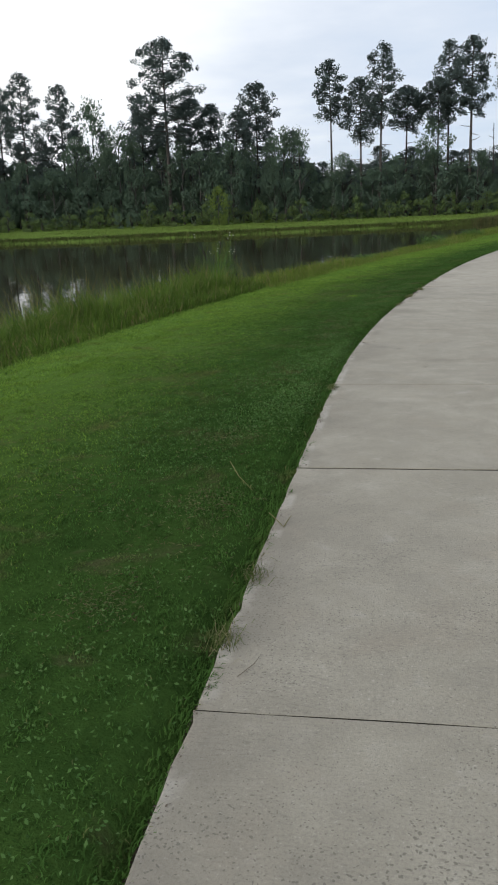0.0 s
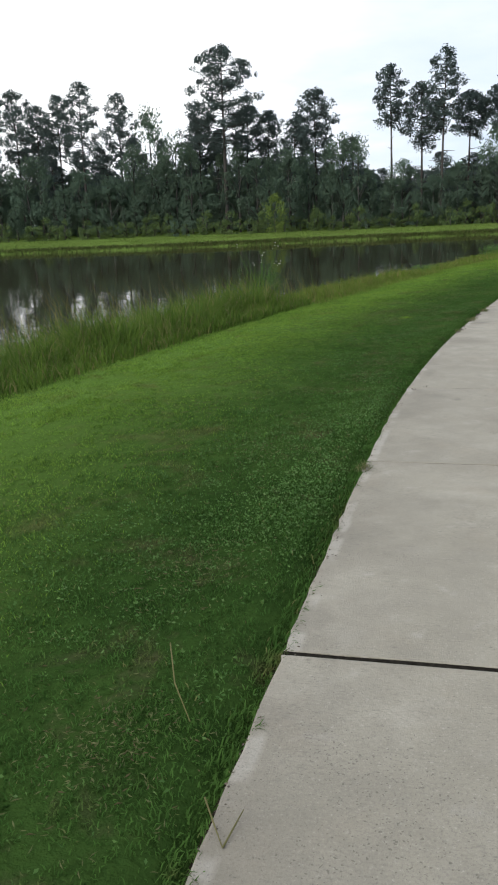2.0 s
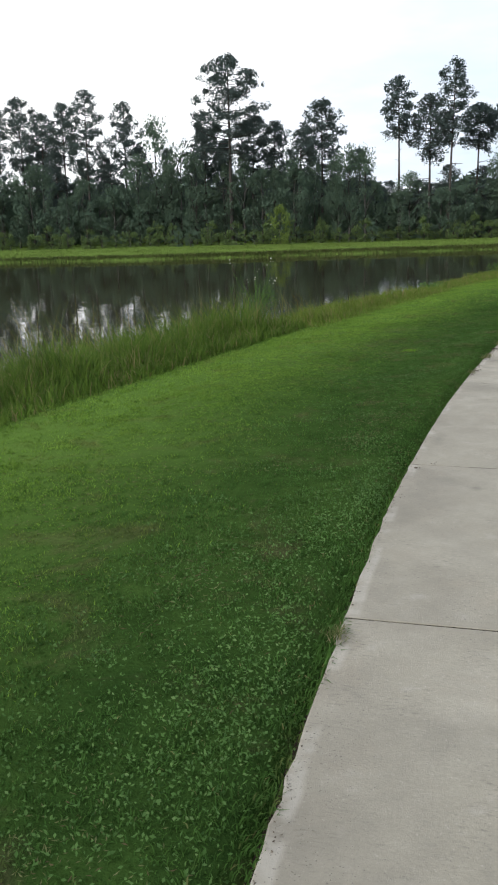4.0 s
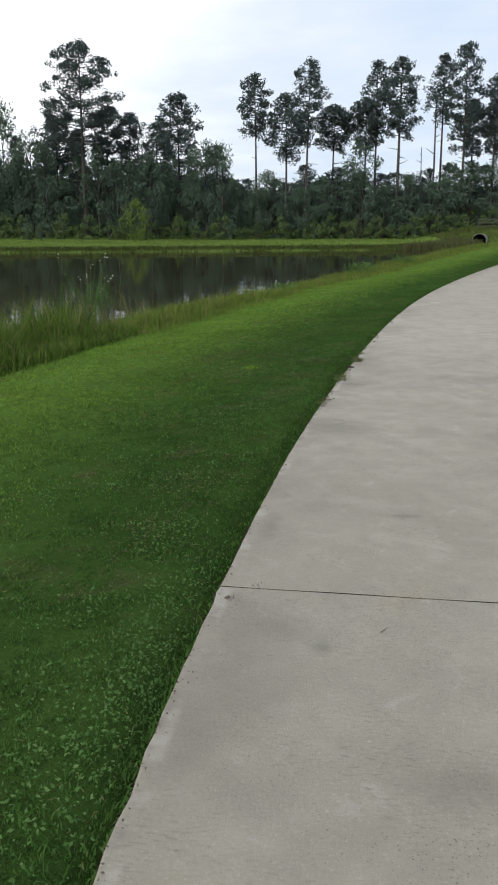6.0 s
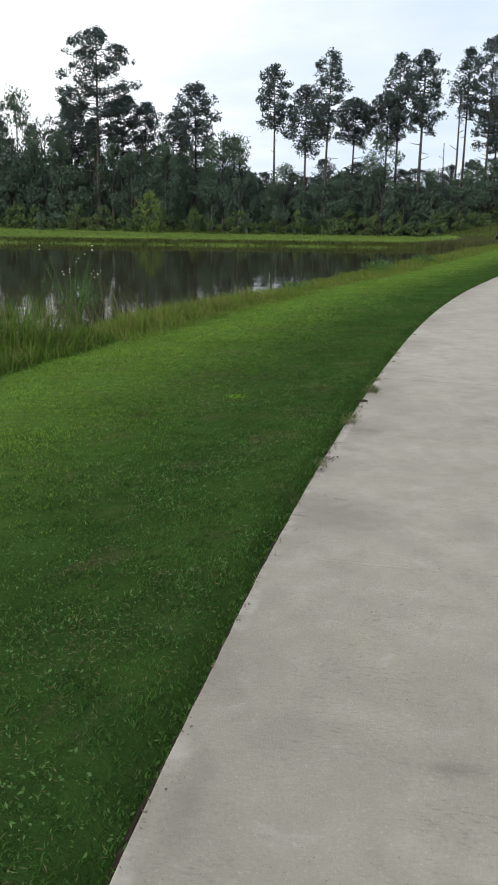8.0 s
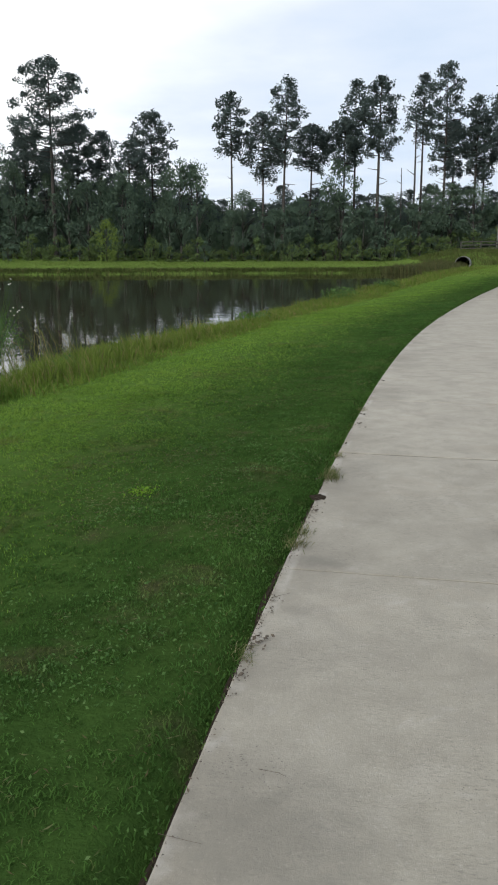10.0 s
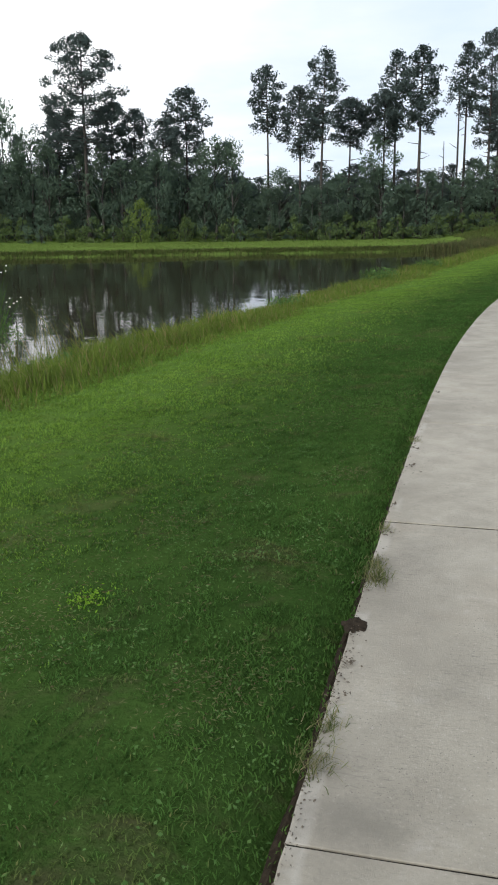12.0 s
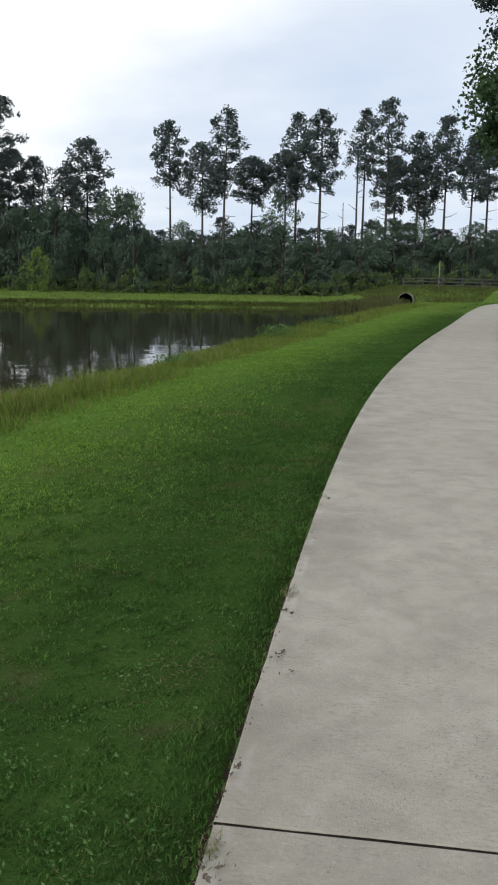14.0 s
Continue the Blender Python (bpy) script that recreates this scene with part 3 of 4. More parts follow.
# ---- trees across the pond ----
def pine_meshes(seed, height, base, radius, top_heavy=0.5, trunk_r=0.22, limbs=30, tuft=16, flat=0.45, bare_limbs=3, puff=1.12, needle=0.29):
    """Trunk with limbs, and needle tufts, of one pine that stands at the origin."""
    rng = np.random.default_rng(seed)
    bend = rng.normal(0, 0.012, 2)
    stem = [(bend[0] * h * h / height, bend[1] * h * h / height, h) for h in np.linspace(-0.3, height * 0.97, 9)]
    wood = [tube(stem, [trunk_r * (1.15 - 0.98 * k / 8) for k in range(9)], 7)]
    tufts, reach = [], []
    peak = 0.22 + 0.30 * top_heavy
    for k in range(limbs + bare_limbs):
        if k < limbs:
            q = (k + rng.uniform(0, 1)) / limbs
            h = base + q * (height - base)
            prof = 0.5 + 0.5 * q / peak if q < peak else 1 - 0.86 * ((q - peak) / (1 - peak)) ** 1.45
            r = radius * max(0.14, prof) * rng.uniform(0.5, 1.15)
        else:
            q = 0.0
            h = base * rng.uniform(0.55, 0.98)
            r = radius * rng.uniform(0.25, 0.6)
        ang = k * 2.399 + rng.uniform(-0.5, 0.5)
        cx, cy = bend[0] * h * h / height, bend[1] * h * h / height
        up = (rng.uniform(-0.08, 0.30) + 0.25 * q) * r
        mid = (cx + math.cos(ang) * r * 0.5, cy + math.sin(ang) * r * 0.5, h + up * 0.25)
        tip = (cx + math.cos(ang) * r, cy + math.sin(ang) * r, h + up)
        wood.append(tube([(cx, cy, h), mid, tip], [0.060, 0.038, 0.014], 4))
        if k < limbs:
            # rounded clumps of needles, most of them towards the limb's end
            for j in range(max(2, int(r * 2.4) + 1)):
                f = 1.02 - 0.62 * rng.uniform(0, 1) ** 1.5
                side = rng.normal(0, 0.16 + 0.14 * r * f)
                tufts.append((cx + math.cos(ang) * r * f - math.sin(ang) * side, cy + math.sin(ang) * r * f + math.cos(ang) * side, h + up * f + rng.normal(0.12, 0.20)))
                reach.append(puff * rng.uniform(0.34, 0.66))
    tufts.append((bend[0] * height, bend[1] * height, height - 0.4))
    reach.append(0.5)
    tufts, reach = np.array(tufts), np.array(reach)
    tufts[:, 2] = np.minimum(tufts[:, 2], height - 0.3 - 0.5 * np.hypot(tufts[:, 0], tufts[:, 1]))
    c = np.repeat(tufts, tuft, 0)
    off = rng.normal(size=c.shape)
    off /= np.linalg.norm(off, axis=1)[:, None]
    off *= (np.repeat(reach, tuft) * rng.uniform(0.25, 1, len(c)) ** 0.6)[:, None]
    off[:, 2] *= flat + 0.4
    return wood, leaves(rng, c + off, needle, 0.6)


def leafy_meshes(seed, height, base, radius, count=1400, size=0.34, trunk_r=0.14, clumps=34, peak=0.55):
    """Trunk with forks, and leaves gathered in clumps, of one broad-leaved tree at the origin."""
    rng = np.random.default_rng(seed)
    wood = [tube([(rng.normal(0, 0.02) * h, rng.normal(0, 0.02) * h, h) for h in np.linspace(-0.3, height * 0.85, 6)], [trunk_r * (1.1 - 0.17 * k) for k in range(6)], 6)]
    at, reach = [], []
    for k in range(clumps):
        q = rng.uniform(0, 1)
        h = base + q * (height - base)
        r = radius * max(0.12, math.sin(math.pi * min(1, q * 0.86 + 0.14) ** (0.5 / peak * 1.0)) ** 0.65)
        ang = rng.uniform(0, 2 * math.pi)
        f = rng.uniform(0.25, 1.0) ** 0.6
        p = (math.cos(ang) * r * f, math.sin(ang) * r * f, h)
        at.append(p)
        reach.append(radius * rng.uniform(0.20, 0.42))
        if k % 3 == 0 and h > base + 0.3:
            wood.append(tube([(0, 0, max(base * 0.6, h - r * 0.9)), (p[0] * 0.55, p[1] * 0.55, h - r * 0.3), p], [trunk_r * 0.4, trunk_r * 0.25, 0.012], 4))
    per = count // clumps
    c = np.repeat(np.array(at), per, 0)
    off = rng.normal(size=c.shape)
    off /= np.linalg.norm(off, axis=1)[:, None]
    off *= (np.repeat(reach, per) * rng.uniform(0.2, 1, len(c)) ** 0.5)[:, None]
    pts = c + off
    pts[:, 2] = np.maximum(pts[:, 2], 0.05)
    return wood, leaves(rng, pts, size, 0.62)


def plant(name, at, wood, foliage, bark, leaf, label, category, group, crown="crown", turn=0.0):
    root = empty(name, at, label, category, group)
    root.rotation_euler = (0, 0, turn)
    if wood:
        joined("trunk", wood, bark, root)
    ob = new(crown, fast_mesh(crown, *foliage, leaf))
    ob.parent = root
    return root


def stand(x, y):
    return (x, y, float(ground_z(x, y)) - 0.05)


TALL = "tall pines standing above the wood"
# x, y, top, lowest crown, crown radius
PINES_WEST = [(-68.5, 121, 22.5, 12.5, 3.0), (-63.2, 122, 23.9, 12.6, 3.3), (-58.6, 119, 21.0, 11.5, 2.4), (-54.5, 118, 22.0, 12.5, 2.5), (-50.0, 116, 23.3, 10.8, 2.9), (-45.5, 120, 22.0, 11.0, 2.5),
              (-32.3, 117, 17.3, 10.2, 2.6), (-27.3, 112, 25.8, 12.2, 5.0), (-24.9, 115, 18.6, 9.4, 2.9), (-21.9, 116, 17.6, 9.8, 2.2), (-17.8, 114, 16.0, 8.3, 2.4), (-15.3, 118, 20.4, 11.0, 3.0)]
PINES_MIDDLE = [(-4.4, 116, 22.4, 14.0, 2.3), (2.3, 112, 23.4, 12.8, 2.5), (-0.3, 116, 19.9, 11.0, 2.7), (6.0, 118, 18.7, 12.6, 2.6), (11.9, 118, 24.2, 14.6, 2.1), (10.4, 117, 19.5, 12.8, 2.3),
                (20.8, 118, 24.9, 16.0, 1.9), (23.1, 114, 25.7, 12.2, 2.7), (25.2, 119, 19.5, 12.0, 2.0)]
PINES_EAST = [(27.0, 114, 21.6, 11.6, 2.3), (28.9, 117, 19.6, 10.8, 2.0), (31.1, 116, 24.1, 14.6, 2.5), (33.4, 112, 21.1, 13.0, 2.4), (37.4, 118, 24.2, 14.0, 2.6), (41.6, 116, 22.0, 12.0, 2.6), (46.0, 119, 24.0, 13.5, 2.6), (51.0, 117, 22.5, 12.5, 2.5)]
PINE_LABEL = "tall dark green pine with a bare straight trunk behind the pond"
for k, (x, y, top, low, r) in enumerate(PINES_WEST + PINES_MIDDLE + PINES_EAST):
    x, r = x - 0.5, r * 1.22
    at = stand(x, y)
    big = r > 4.5
    wood, fol = pine_meshes(100 + k, top - at[2], low - at[2], r, 0.35 if big else random.Random(k).uniform(0.15, 0.7), 0.30 if big else 0.2, 64 if big else 30 + int(r * 5), 24)
    plant("pine_tree", at, wood, fol, BARK, NEEDLE_HAZED, "tallest wide-crowned dark pine rising over the wood" if big else PINE_LABEL, "pine", TALL)

# the pine with a broad flat head and a long bare stem
at = stand(13.8, 112)
wood, fol = pine_meshes(71, 23.5 - at[2], 13.6 - at[2], 3.4, 0.05, 0.26, 44, 28, 0.5, 4)
plant("pine_tree", at, wood, fol, BARK, NEEDLE_HAZED, "tall pine with a broad rounded head above a long bare stem", "pine", TALL)


def dead_trunk(x, y, top, r, label):
    bx, by, bz = stand(x, y)
    root = empty("dead_tree", (bx, by, bz), label, "dead tree")
    h = top - bz
    joined("trunk", [tube([(0, 0, -0.2), (0.08, 0, h * 0.5), (-0.05, 0, h)], [r, r * 0.8, r * 0.45], 6)], BARK_GREY, root)
    for q, a, ln in ((0.72, 0.3, 0.9), (0.83, 2.6, 0.7), (0.9, 4.2, 0.5), (0.6, 3.4, 1.1)):
        joined("branch", [tube([(0, 0, h * q), (math.cos(a) * ln, math.sin(a) * ln, h * q + ln * 0.6)], [r * 0.35, 0.02], 4)], BARK_GREY, root)


dead_trunk(19.0, 116, 19.0, 0.17, "bare dead standing tree trunk among the pines")
dead_trunk(17.2, 115, 12.8, 0.10, "thin leafless grey dead sapling among the pines")

# the wood below the pines: a few kinds, copied
WOOD_PINE = [(pine_meshes(300 + k, 12.5, 5.0, 2.3, 0.2, 0.16, 30, 24)) for k in range(4)]
WOOD_TREE = [(leafy_meshes(320 + k, 10.5, 1.2, 2.9, 2700, 0.28, 0.15, 40)) for k in range(5)]
SHRUBS = [(leafy_meshes(340 + k, 2.7, 0.05, 1.35, 560, 0.22, 0.05, 16)) for k in range(4)]


def first_of(kinds, name, bark, leaf, label, category, group):
    return [plant(name, (0, 0, 0), w, f, bark, leaf, label, category, group) for w, f in kinds]


def scatter(models, places):
    for k, (x, y, size, tall) in enumerate(places):
        m = models[k % len(models)]
        bx, by, bz = stand(x, y)
        p = Matrix.Translation((bx, by, bz)) @ Matrix.Rotation(k * 2.1, 4, "Z")
        if k < len(models):
            m.matrix_basis = p
            m.scale = (size, size, tall)
        else:
            c = copy_thing(m, p)
            c.scale = (size, size, tall)


pick = random.Random(5)
rows = [(x + pick.uniform(-0.9, 0.9), 118 + pick.uniform(-1.5, 6), pick.uniform(0.85, 1.2), pick.uniform(0.55, 0.80) + 0.22 * (x < -9) + 0.18 * (x < -29)) for x in np.arange(-84, 62, 2.6)]
scatter(first_of(WOOD_PINE, "young_pine", BARK, NEEDLE_HAZED, "young dark green pine in the crowded wood", "pine", "young pines of the wood"), rows)
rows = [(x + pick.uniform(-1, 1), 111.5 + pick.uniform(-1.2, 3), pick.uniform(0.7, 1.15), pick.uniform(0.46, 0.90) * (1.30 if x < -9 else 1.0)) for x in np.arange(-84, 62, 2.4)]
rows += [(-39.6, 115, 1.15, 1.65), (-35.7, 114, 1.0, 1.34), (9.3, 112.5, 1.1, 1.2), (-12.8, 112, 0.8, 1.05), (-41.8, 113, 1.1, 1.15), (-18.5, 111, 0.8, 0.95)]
scatter(first_of(WOOD_TREE, "woodland_tree", BARK_GREY, LEAF_HAZED, "dark leafy tree in the crowded wood behind the pond", "tree", "broad-leaved trees of the wood"), rows)
rows = [(x + pick.uniform(-0.9, 0.9), 108.2 + pick.uniform(-1.2, 2.2) - 0.05 * abs(x + 10) * (x < -10), pick.uniform(0.7, 1.35), pick.uniform(0.55, 1.15)) for x in np.arange(-80, 34, 1.7)]
scatter(first_of(SHRUBS, "shrub", BARK_GREY, SHRUB, "low green shrub at the foot of the wood", "shrub", "shrubs along the wood"), rows)

# paler young tree and dark cones at the edge of the wood
w, f = leafy_meshes(401, 4.7, 0.2, 1.85, 1500, 0.2, 0.06, 30, 0.45)
plant("small_tree", stand(-19.6, 104.3), w, f, BARK_GREY, leafy_material("pale_leaf", (0.19, 0.28, 0.07), (0.26, 0.35, 0.09), (0.27, 0.33, 0.09), 0.06, 0.4, 0.8, 0.03, 0.3, 0.2), "pale yellow-green rounded young tree before the dark wood", "tree", "")
for x, y, h in ((-7.7, 104.5, 2.5), (-31.5, 103.5, 2.4), (-33.2, 103.8, 2.1)):
    w, f = leafy_meshes(int(410 + x), h, 0.05, 0.75, 420, 0.18, 0.05, 16, 0.4)
    plant("small_conifer", stand(x, y), w, f, BARK, LEAF_HAZED, "small dark cone-shaped evergreen on the far bank", "conifer", "small evergreens on the far bank")


def far_woods():
    """What shows between the stems: deep woods, leaf on leaf, not to be counted."""
    rng = np.random.default_rng(9)
    n = 70000
    x = rng.uniform(-105, 85, n)
    y = rng.uniform(121, 150, n)
    top = 7.4 + 2.2 * smooth(-6, -14, x) + 1.3 * np.sin(x * 0.31) * np.sin(x * 0.11 + 1) + 0.8 * np.sin(x * 0.9 + y)
    z = 0.6 + top * rng.uniform(0, 1, n) ** 1.15
    v, c, i = leaves(rng, np.stack((x, y, z), 1), 1.0, 0.7)
    tagged(new("far_woods", fast_mesh("far_woods", v, c, i, LEAF_HAZED)), "deep shaded woods behind the front trees", "woods", kind="stuff")
    stems = []
    for k in range(70):
        sx, sy = rng.uniform(-85, 65), rng.uniform(112.5, 122)
        h = rng.uniform(6, 11)
        stems.append(tube([(sx, sy, 1.0), (sx + rng.normal(0, 0.2), sy, h)], [rng.uniform(0.06, 0.14), 0.04], 5))
    tagged(joined("thin_stems", stems, BARK_GREY, None), "thin pale stems at the edge of the wood", "stems", kind="stuff")


far_woods()


# ---- trees close to the path's outer side ----
def near_oak():
    rng = np.random.default_rng(21)
    w, _ = leafy_meshes(22, 13, 5.2, 5.4, 400, 0.2, 0.24, 40)
    at, n = [], 210
    for k in range(n):
        q = rng.uniform(0, 1)
        r = 5.2 * max(0.25, math.sin(math.pi * (q * 0.84 + 0.14))) ** 0.6 * rng.uniform(0.2, 1) ** 0.36
        a = rng.uniform(0, 2 * math.pi)
        at.append((math.cos(a) * r, math.sin(a) * r, 4.8 + q * 9.4))
    c = np.repeat(np.array(at), 400, 0)
    off = rng.normal(size=c.shape)
    off /= np.linalg.norm(off, axis=1)[:, None]
    off *= (rng.uniform(0.1, 1, len(c)) ** 0.5 * np.repeat(rng.uniform(0.6, 1.2, n), 400))[:, None]
    plant("oak_tree", stand(16.2, 37.5), w, leaves(rng, c + off, 0.19, 0.6), BARK_GREY, LEAF, "dark leafy oak hanging over the bend of the path", "oak", "")


near_oak()
w, f = pine_meshes(33, 20.5, 10.2, 6.3, 0.3, 0.3, 70, 60, 0.5, 3, 1.0, 0.22)
plant("pine_tree", stand(16.9, 41.5), w, f, BARK, NEEDLE_HAZED, "large dark pine with long boughs beside the path", "pine", "")


# ---- pipe, fence, marker ----
def culvert():
    root = empty("culvert_pipe", (19.4, 86.2, 0.84), "grey corrugated drain pipe opening from the bank", "pipe")
    root.rotation_euler = (0, 0, radians(-14))
    verts, faces, n, m = [], [], 28, 26
    for inner in (0, 1):
        for k in range(m):
            r = (0.74 if not inner else 0.68) + 0.015 * math.cos(k * math.pi)
            for a in range(n):
                q = 2 * math.pi * a / n
                verts.append((math.cos(q) * r, k * 0.30, math.sin(q) * r))
    for inner in (0, 1):
        o = inner * m * n
        for k in range(m - 1):
            for a in range(n):
                b = (a + 1) % n
                f = (o + k * n + a, o + k * n + b, o + (k + 1) * n + b, o + (k + 1) * n + a)
                faces.append(f if not inner else tuple(reversed(f)))
    for a in range(n):
        b = (a + 1) % n
        faces.append((a, m * n + a, m * n + b, b))
    faces.append(tuple(2 * m * n - n + a for a in range(n)))
    finish("pipe", verts, faces, PIPE, root, "", True)
    lip = [tube([(math.cos(2 * math.pi * a / 24) * 0.74, -0.01, math.sin(2 * math.pi * a / 24) * 0.74) for a in range(25)], [0.035] * 25, 6)]
    joined("rim", lip, PIPE, root, "paler rolled rim")


culvert()


def box(bm, lo, hi, bevel=0.01):
    m = Matrix.Translation([(a + b) / 2 for a, b in zip(lo, hi)]) @ Matrix.Diagonal([b - a for a, b in zip(lo, hi)] + [1])
    got = bmesh.ops.create_cube(bm, size=1, matrix=m)
    bmesh.ops.bevel(bm, geom=[e for e in bm.edges if all(v in got["verts"] for v in e.verts)], offset=bevel, segments=1, affect="EDGES")


def fence():
    ax, ay, bx, by, n = 22.5, 101.7, 60.0, 104.5, 16
    root = empty("fence", (0, 0, 0), "weathered grey wooden rail fence along the far road", "fence")
    pts = [(ax + (bx - ax) * k / n, ay + (by - ay) * k / n) for k in range(n + 1)]
    pts = [(x, y, max(1.55, float(ground_z(x, y)))) for x, y in pts]
    for x, y, z in pts:
        bm = bmesh.new()
        box(bm, (x - 0.07, y - 0.07, z - 0.3), (x + 0.07, y + 0.07, z + 1.18))
        part("post", bm, WOOD, root)
    for (x0, y0, z0), (x1, y1, z1) in zip(pts, pts[1:]):
        for h in (0.30, 0.68, 1.06):
            bm = bmesh.new()
            vs = [bm.verts.new(v) for v in ((x0, y0 - 0.10, z0 + h), (x1, y1 - 0.10, z1 + h), (x1, y1 - 0.10, z1 + h + 0.13), (x0, y0 - 0.10, z0 + h + 0.13),
                                            (x0, y0 - 0.065, z0 + h), (x1, y1 - 0.065, z1 + h), (x1, y1 - 0.065, z1 + h + 0.13), (x0, y0 - 0.065, z0 + h + 0.13))]
            for q in ((0, 1, 2, 3), (7, 6, 5, 4), (0, 4, 5, 1), (3, 2, 6, 7), (0, 3, 7, 4), (1, 5, 6, 2)):
                bm.faces.new([vs[i] for i in q])
            part("rail", bm, WOOD, root)


fence()


def marker(x, y, h):
    z = max(1.5, float(ground_z(x, y)))
    bm = bmesh.new()
    bmesh.ops.create_cone(bm, cap_ends=True, segments=8, radius1=0.06, radius2=0.05, depth=h, matrix=Matrix.Translation((x, y, z + h / 2 - 0.1)))
    tagged(part("marker_post", bm, plain_material("faded_white", (0.15, 0.145, 0.13), (0.24, 0.23, 0.21), 6, 0.7), None), "thin pale post standing behind the fence", "post")


marker(27.9, 106.5, 3.4)


# ---- grass of the lawn ----
def scatter_uv(rng, n, u0, u1, v0, v1):
    u, v = rng.uniform(u0, u1, n), rng.uniform(v0, v1, n)
    return edge(v) + u / lean(v), v, u


def stuff(name, sets, mat, label, category):
    vs, cs, ix, o = [], [], [], 0
    for v, c, i in sets:
        vs.append(v)
        cs.append(c)
        ix.append(np.asarray(i).ravel() + o)
        o += len(v)
    return tagged(new(name, fast_mesh(name, np.concatenate(vs), np.concatenate(cs), np.concatenate(ix), mat)), label, category, kind="stuff")


def patchy(x, y, cell, seed):
    """Smooth random unevenness, 0 to 1, in cells of that size."""
    rng = np.random.default_rng(seed)
    table = rng.uniform(0, 1, (64, 64))
    a, b = x / cell, y / cell
    i, j = np.floor(a).astype(int), np.floor(b).astype(int)
    p, q = a - i, b - j
    p, q = p * p * (3 - 2 * p), q * q * (3 - 2 * q)
    g = lambda m, n: table[(i + m) % 64, (j + n) % 64]
    return (g(0, 0) * (1 - p) + g(1, 0) * p) * (1 - q) + (g(0, 1) * (1 - p) + g(1, 1) * p) * q


def lawn():
    rng = np.random.default_rng(3)
    sets, pale = [], []
    # n, u from and to, v from and to, height, width
    for n, u0, u1, v0, v1, h, w in ((330000, -3.2, -0.03, -8.6, 5.5, 0.017, 0.0046), (140000, -3.0, -0.03, 5.5, 10.5, 0.017, 0.0050), (50000, -3.0, -0.03, 10.5, 14, 0.022, 0.0070), (90000, -4.6, -3.0, -8.6, 14, 0.024, 0.0085),
                                    (80000, -4.4, -0.03, 14, 30, 0.026, 0.012), (24000, -4.8, -0.03, 30, 60, 0.03, 0.022), (12000, -6.0, -0.03, 60, 100, 0.06, 0.035), (26000, 2.55, 8.5, 6, 30, 0.028, 0.011), (12000, 2.55, 12, 30, 80, 0.05, 0.025)):
        x, y, u = scatter_uv(rng, n, u0, u1, v0, v1)
        z = ground_z(x, y)
        thick = 0.40 * patchy(x, y, 0.055, 1) + 0.25 * patchy(x, y, 0.15, 4) + 0.2 * patchy(x, y, 0.5, 2) + 0.15 * patchy(x, y, 1.7, 3)
        keep = rng.uniform(0, 1, n) < np.clip((thick - 0.30) * 3.4, 0.10, 1)
        keep &= ~((u > -0.05 * rng.uniform(0.3, 1.1, n)) & (y > -0.2) & (y < 6.4) & (u < 0))
        # share of paler blades grows towards the pond, for the low-angle brightness
        light = rng.uniform(0, 1, n) < 0.95 * smooth(-0.7, -3.3, u)
        for some, pile in ((keep & ~light, sets), (keep & light, pale)):
            x1, y1, z1, t1 = x[some], y[some], z[some], thick[some]
            if not len(x1):
                continue
            pile.append(blades(rng, x1, y1, z1 - 0.004, h * (0.25 + 1.5 * t1) * rng.uniform(0.6, 1.5, len(x1)), w * rng.uniform(0.7, 1.3, len(x1)), rng.uniform(0.5, 1.25, len(x1))))
    # longer blades that hang over the slabs' edge, thickest at the start of the path
    n = 30000
    v = rng.uniform(-8.8, 26, n)
    rank = np.interp(v, [-9, -1.2, -0.2, 2.8, 3.4, 4.4, 5.2, 5.6, 6.9, 7.4, 26], [1, 1, 0.15, 0.05, 0.12, 0.08, 0.08, 0.12, 0.5, 0.35, 0.35])
    reach = rank * (0.25 + 0.75 * patchy(v * 0, v, 0.23, 6))
    keep = rng.uniform(0, 1, n) < 0.2 + 0.8 * reach
    v, reach = v[keep], reach[keep]
    u = rng.uniform(-0.11, -0.004, len(v)) + 0.03 * reach * (0.3 + patchy(v * 0, v, 0.09, 7))
    x, y = edge(v) + u / lean(v), v
    sets.append(blades(rng, x, y, np.maximum(ground_z(x, y), -0.05) - 0.003 + 0.03 * (u > -0.02), rng.uniform(0.016, 0.036, len(x)) * (0.6 + 0.8 * reach), rng.uniform(0.004, 0.007, len(x)), rng.uniform(0.3, 0.9, len(x)), (1.0, -0.15), 0.8 * reach))
    stuff("lawn_grass", sets, BLADE, "short mown deep green grass with a few dry blades", "grass")
    stuff("pale_lawn_grass", pale, BLADE_PALE, "short mown yellow-green grass towards the pond", "grass")


lawn()


